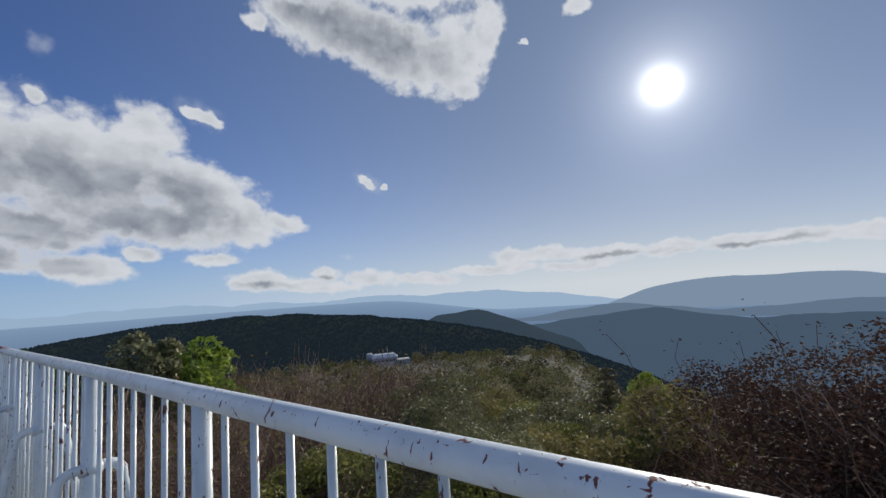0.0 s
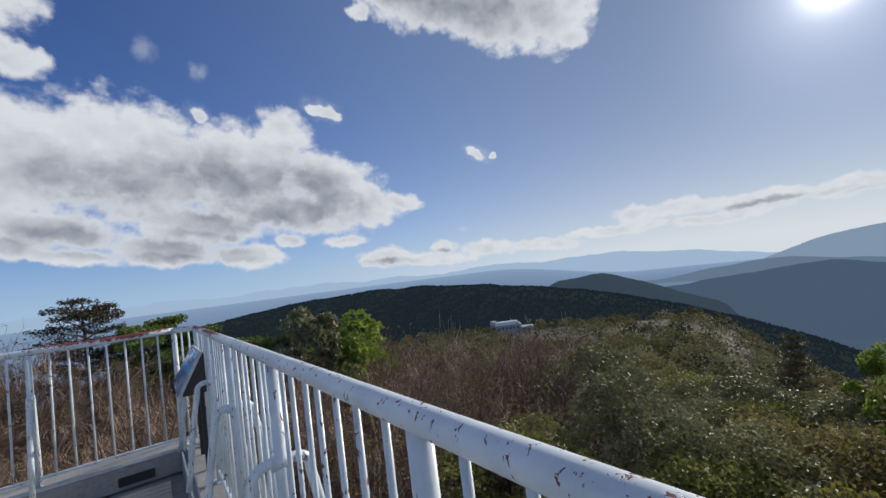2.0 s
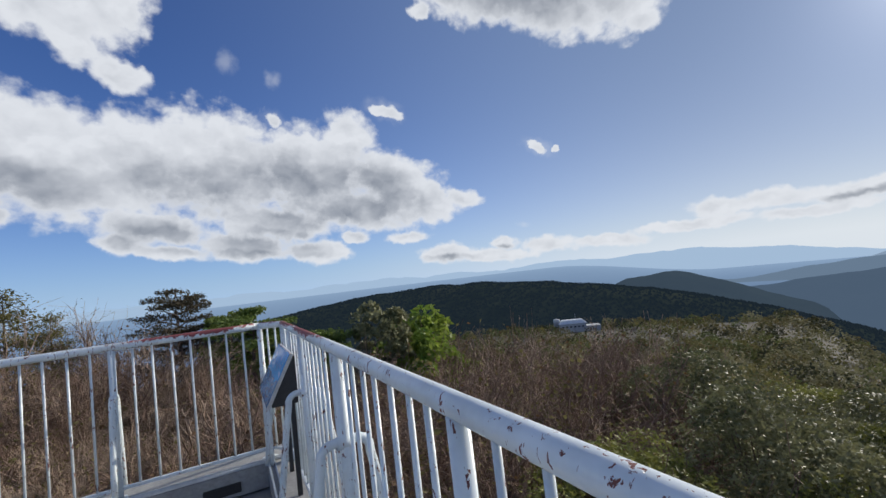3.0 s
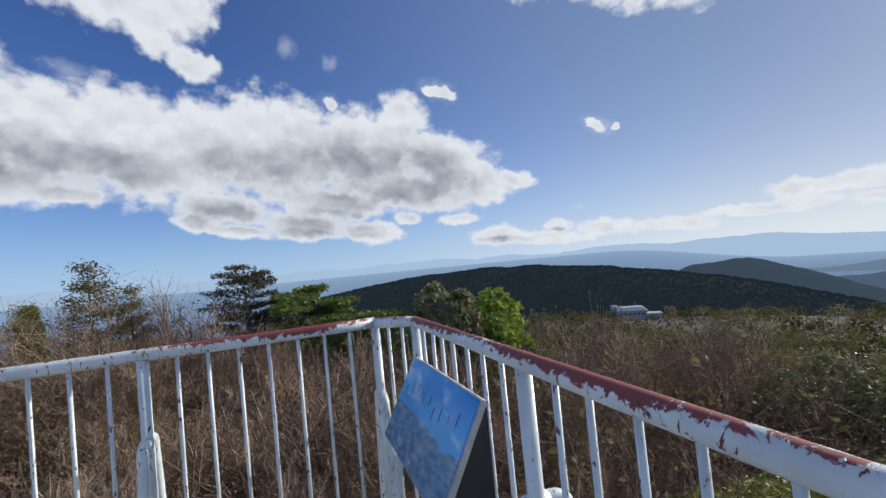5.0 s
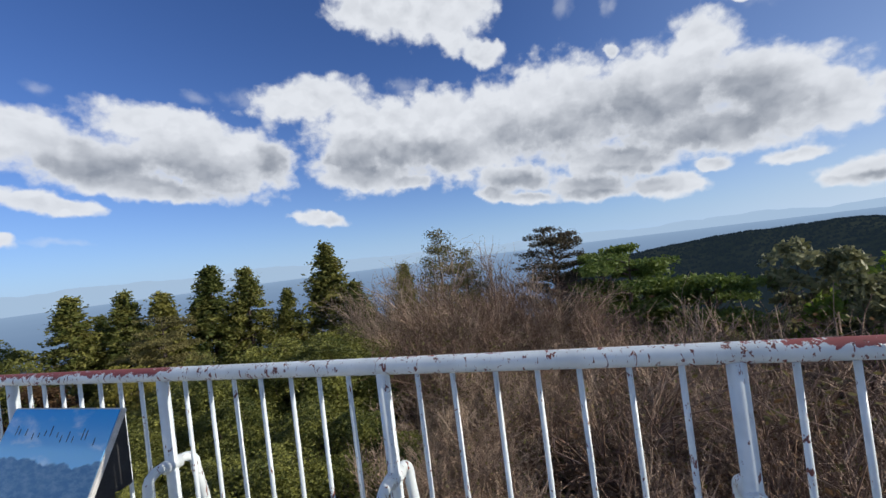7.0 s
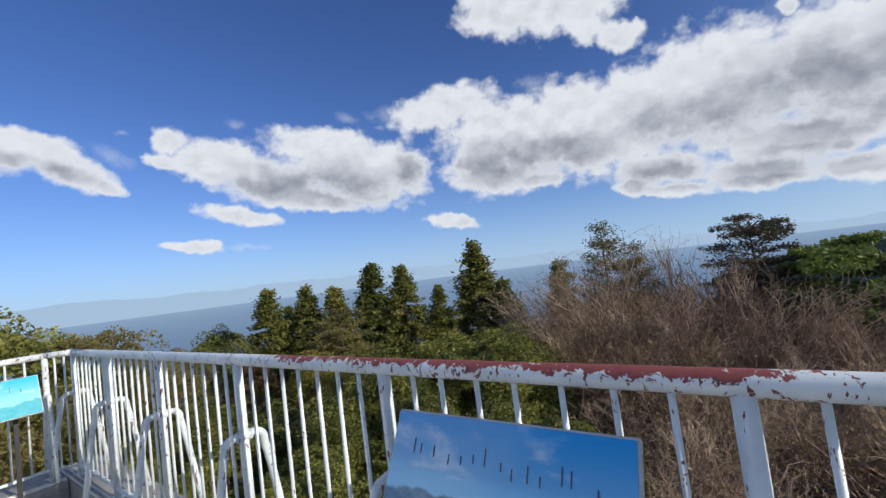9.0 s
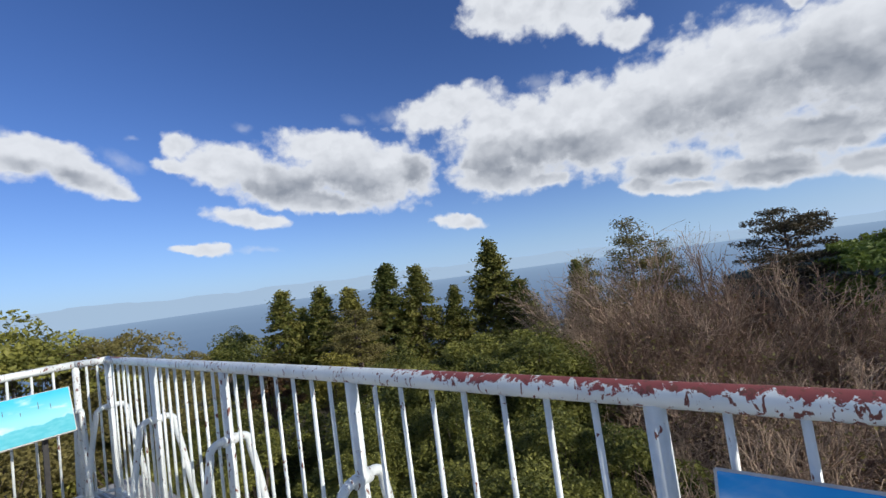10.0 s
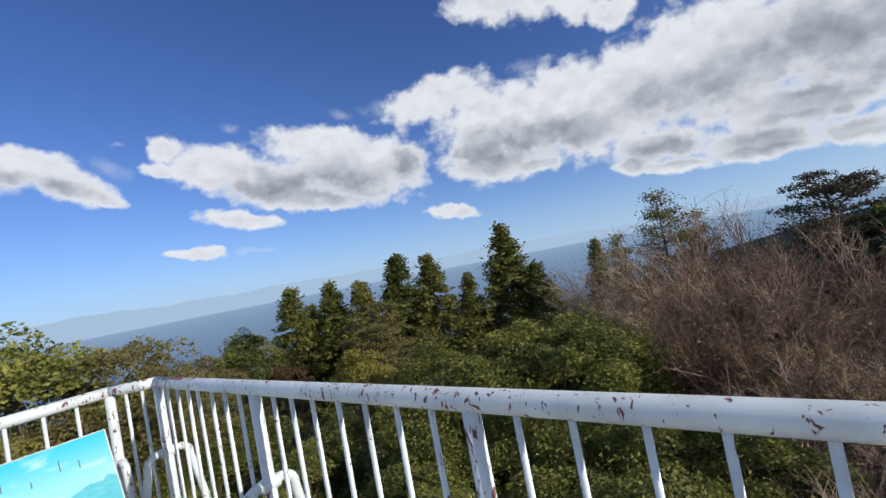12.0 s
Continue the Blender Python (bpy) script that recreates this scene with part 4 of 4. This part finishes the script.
rng = np.random.default_rng(77)
EYE = 1.2


def below(x, y, top):
    """Keep growth on the slopes under the line of sight to the hills beyond, as it grows there."""
    az = math.degrees(math.atan2(x + 0.3, y + 4.5))
    d = math.hypot(x + 0.3, y + 4.5)
    drop = np.interp(az, (-90, -30, 10, 30, 37, 45, 54, 62, 76, 88, 97, 120), (2, 2.5, 4, 5.5, 6.5, 9, 12, 14, 15, 13.5, 8, 6))
    return min(top, EYE - d * math.tan(radians(drop)) - 1.7 * rng.random() ** 1.5)


for i in range(40):
    y = rng.uniform(1.7, 12.5)
    x = rng.uniform(-19, -3.4 - 0.42 * y)
    if x < -12.5 and y > 6.5:
        x, y = x + 7.0, y - 5.0
    top = -2.3 + 0.13 * y + rng.uniform(-0.5, 0.25) + (0.25 if x < -6 else 0)
    again((b1, b2)[i % 2], x, y, top, turn=rng.uniform(0, 360), fat=rng.uniform(0.9, 1.35))

# bare brown brush
t1 = bare_tree(61, 4.0, 2.4, RED_TWIG, RUST, leaves=260, leaf_size=0.04)
t2 = bare_tree(62, 4.0, 2.2, TWIG, RUST, leaves=120, leaf_size=0.04, label="bare shrub with pale thin twigs")
t3 = bare_tree(63, 5.0, 2.6, TWIG, OLIVE, leaves=420, leaf_size=0.045, label="bare leaning tree with pale branches", name="bare_tree", lean=0.25)
t4 = bare_tree(64, 4.0, 2.2, RED_TWIG, OLIVE, leaves=900, leaf_size=0.05, label="brown thicket with a few olive leaves", name="thicket")
stand(t1, -4.9, 16.3, 1.0, turn=0)
stand(t2, -8.4, 15.4, 0.7, turn=0)
stand(t3, -6.2, 14.0, 0.4, turn=20)
stand(t4, 9.5, 8.4, -0.5, turn=20)
for i in range(60):
    y = rng.uniform(1.6, 17.0)
    x = rng.uniform(-3.0 - 0.36 * y, 7.0)
    top = below(x, y, -2.2 + 0.155 * y + rng.uniform(-0.5, 0.4))
    again((t1, t2, t4, t3)[i % 4], x, y, top, turn=rng.uniform(0, 360), fat=rng.uniform(1.0, 1.4))
def bearing(x, y):
    return math.degrees(math.atan2(x + 0.2, y + 4.3))


placed = 0
while placed < 44:
    x, y = rng.uniform(2.2, 17.0), rng.uniform(-3.0, 15.5)
    if bearing(x, y) > 47 + rng.uniform(-4, 4):
        continue
    top = below(x, y, -2.0 + 0.10 * x + 0.1 * y + rng.uniform(-0.6, 0.35))
    again((t1, t4, t2, t4)[placed % 4], x, y, top, turn=rng.uniform(0, 360), fat=rng.uniform(0.9, 1.3))
    placed += 1
# tall bare trees round the old pines
t5 = bare_tree(65, 7.0, 3.4, TWIG, OLIVE, leaves=1100, leaf_size=0.05, label="tall bare tree with pale fanning twigs", name="bare_tree", stems=8, lean=-0.42)
t6 = bare_tree(66, 7.0, 3.2, RED_TWIG, OLIVE, leaves=700, leaf_size=0.05, label="tall bare brown tree, finely branched", name="bare_tree", stems=8, lean=-0.3)
stand(t5, -7.2, 17.0, 2.3, turn=0)
stand(t6, -4.6, 18.4, 2.2, turn=0)
for i, (x, y, top) in enumerate(((-9.8, 16.6, 1.7), (-5.9, 15.4, 1.5), (-3.4, 16.2, 1.0), (-10.6, 18.6, 1.3), (-6.0, 20.4, 2.1), (-1.8, 17.4, -0.1), (-8.4, 14.2, 0.1), (-5.0, 12.8, -0.3), (-11.4, 15.4, -0.1), (-2.6, 13.6, -0.5))):
    again((t5, t6)[i % 2], x, y, top, turn=67 * i, fat=rng.uniform(0.9, 1.15))

# evergreen shrubs and autumn brush on the east slope
g1 = leafy_bush(71, 3.5, 1.8, GLOSSY, "dark shrub with glossy light-catching leaves", 44, 470, 0.034, "glossy_shrub")
g2 = leafy_bush(72, 3.5, 1.8, OLIVE, "olive green shrub on the slope", 44, 420, 0.036, "olive_shrub")
g3 = leafy_bush(73, 3.5, 1.6, BROAD, "deep green rounded shrub on the slope", 44, 420, 0.036, "green_shrub")
g4 = leafy_bush(74, 4.5, 1.0, MAPLE, "slender shrub with fresh yellow-green shoots", 34, 300, 0.04, "slender_shrub", 0.3)
stand(g1, 7.6, 0.2, -1.2, turn=0)
stand(g2, 9.4, -1.1, -2.0, turn=0)
stand(g3, 6.0, -2.0, -1.7, turn=0)
stand(g4, 13.6, -2.9, -1.5, turn=0, fat=0.6)
again(g1, 7.1, -1.4, -1.4, turn=50)
again(g1, 11.5, 4.2, -1.75, turn=250)
again(g2, 9.8, -4.3, -1.1, turn=150)
again(g4, 16.5, -2.2, -2.2, turn=100, fat=0.7)
again(y1, 6.6, -3.4, -2.0, turn=210, fat=0.9, label="low shrub turning yellow beside the deck")
placed = 0
while placed < 46:
    x, y = rng.uniform(3.2, 26.0), rng.uniform(-4.4, 13.0)
    if bearing(x, y) < 46 + rng.uniform(-4, 4):
        continue
    top = below(x, y, -1.9 - 0.12 * max(x - 6, 0) + rng.uniform(-0.8, 0.4))
    again((g1, g2, g3, g2, g1, t4)[placed % 6], x, y, top, turn=rng.uniform(0, 360), fat=rng.uniform(0.85, 1.3))
    placed += 1
# dark autumn brush right beside the deck
a1 = bare_tree(81, 4.0, 1.9, RED_TWIG, DARK_RUST, leaves=9000, leaf_size=0.024, label="rust-brown autumn bush with feathery upright twigs", name="autumn_bush", stems=9)
stand(a1, 8.7, -7.4, 0.55, turn=0)
a2 = leafy_bush(82, 4.0, 1.9, DARK_RUST, "dense brown autumn bush beside the deck", 54, 520, 0.026, "autumn_bush")
stand(a2, 10.2, -7.8, -0.5, turn=0)
for i, (x, y, top) in enumerate(((13.7, -6.5, -0.9), (10.5, -6.0, -0.9), (7.2, -6.4, -0.9), (6.2, -8.4, -0.1), (8.2, -10.5, 0.9), (11.5, -9.0, 0.6), (12.2, -7.4, 0.2), (10.4, -8.6, 0.7), (9.3, -6.6, -0.1), (7.4, -8.2, 0.6), (5.4, -5.0, -1.6), (15.7, -5.3, -1.2), (12.6, -4.9, -1.5), (4.2, -6.6, -1.4), (4.0, -9.0, -0.6), (9.6, -4.9, -1.4), (17.5, -8.0, -0.1), (14.0, -11.0, 0.8))):
    again((a1, a2)[i % 3 == 2], x, y, top, turn=70 * i, fat=1.1)


def slope_forest():
    """Crowns of the woods on the lower slopes, too many to count."""
    rng = np.random.default_rng(9)
    p = Pile()
    for i in range(1900):
        az, r = rng.uniform(-6, 112), 24 + 320 * rng.random() ** 1.7
        x, y = r * math.sin(radians(az)), r * math.cos(radians(az))
        if r < 34 and az < 25:
            continue
        if 225 < r < 262 and 40.0 < az < 48.5:
            continue
        z = float(ground_z(x, y))
        h, w = rng.uniform(2.6, 6.4), rng.uniform(1.7, 3.3) * (1.0 + r / 400)
        k = int(np.clip(20000 / r, 110, 400))
        d = rng.normal(size=(k, 3))
        d /= np.linalg.norm(d, axis=1)[:, None]
        d[:, 2] = np.abs(d[:, 2]) * 1.2 - 0.35
        lump = 1 + 0.25 * np.sin(d[:, :1] * 5 + i) * np.cos(d[:, 1:2] * 4 + i * 1.7)
        at = np.array([x, y, z + h - w * 0.75]) + d * np.array([w, w, w * 0.85]) * lump * rng.uniform(0.85, 1.05, (k, 1))
        p.leaves(rng, at, float(np.clip(0.10 + r * 0.0026, 0.14, 0.75)), 0.1, 1.4, int(rng.choice(5, p=(0.28, 0.22, 0.2, 0.16, 0.14))))
    kinds = [FOREST, FOREST_OLIVE, FOREST_GREEN, FOREST_DARK, FOREST_PALE]
    tagged(new("slope_woods", p.done("slope_woods", kinds)), "mixed olive, brown and green woods on the lower slope", "woods", kind="stuff")


slope_forest()


def leaf_litter():
    """Low growth and fallen leaves over the ground by the deck."""
    rng = np.random.default_rng(10)
    p = Pile()
    x, y = rng.uniform(-22, 20, 26000), rng.uniform(-12, 22, 26000)
    keep = ~((x > -8.6) & (x < 0.6) & (y < 0.5))
    x, y = x[keep], y[keep]
    z = ground_z(x, y) + rng.uniform(0.0, 0.55, len(x)) ** 1.5
    p.leaves(rng, np.stack([x, y, z], 1), 0.16, 0.0, 1.8)
    tagged(new("undergrowth", p.done("undergrowth", OLIVE)), "low olive undergrowth and fallen leaves", "undergrowth", kind="stuff")


leaf_litter()

# ---------------------------------------------------------------- the hall on the slope


def hall():
    az, r = radians(44.2), 245.0
    x, y = r * math.sin(az), r * math.cos(az)
    z = -37.6
    root = tagged(new("hall_building"), "white flat-roofed hall with a round tank among trees", "building")
    root.matrix_world = pose(x, y, z, 0, 0, -38) @ Matrix.Scale(0.72, 4)
    child("wall", box_mesh("hall_wall", (20, 12, 9.0), FACADE, 0.05), root, pose(0, 0, 0.5))
    bm = bmesh.new()
    bmesh.ops.create_cube(bm, size=1.0)
    bmesh.ops.scale(bm, vec=(21.5, 13.5, 2.4), verts=bm.verts)
    for v in bm.verts:
        if v.co.z > 0:
            v.co.x *= 0.72
            v.co.y *= 0.5
    child("roof", from_bm("hall_roof", bm, ROOF), root, pose(0, 0, 6.2))
    child("wing", box_mesh("hall_wing", (12, 9, 5.0), FACADE, 0.05), root, pose(15, 2, -0.5))
    child("tank", pipe_mesh("hall_tank", [(0, 0, 0), (0, 0, 5.2), (0, 0, 5.4)], [2.6, 2.6, 2.2], FACADE, 20), root, pose(-11.5, 1, 3.2))
    child("mast", pipe_mesh("hall_mast", [(0, 0, 0), (0, 0, 5)], 0.12, FACADE, 6), root, pose(3, 0, 7))
    pane = box_mesh("hall_window", (1.6, 0.1, 1.2), PANE, 0.02)
    for i in range(6):
        child("window", pane, root, pose(-7.5 + i * 3, -6.03, 2.6))


hall()
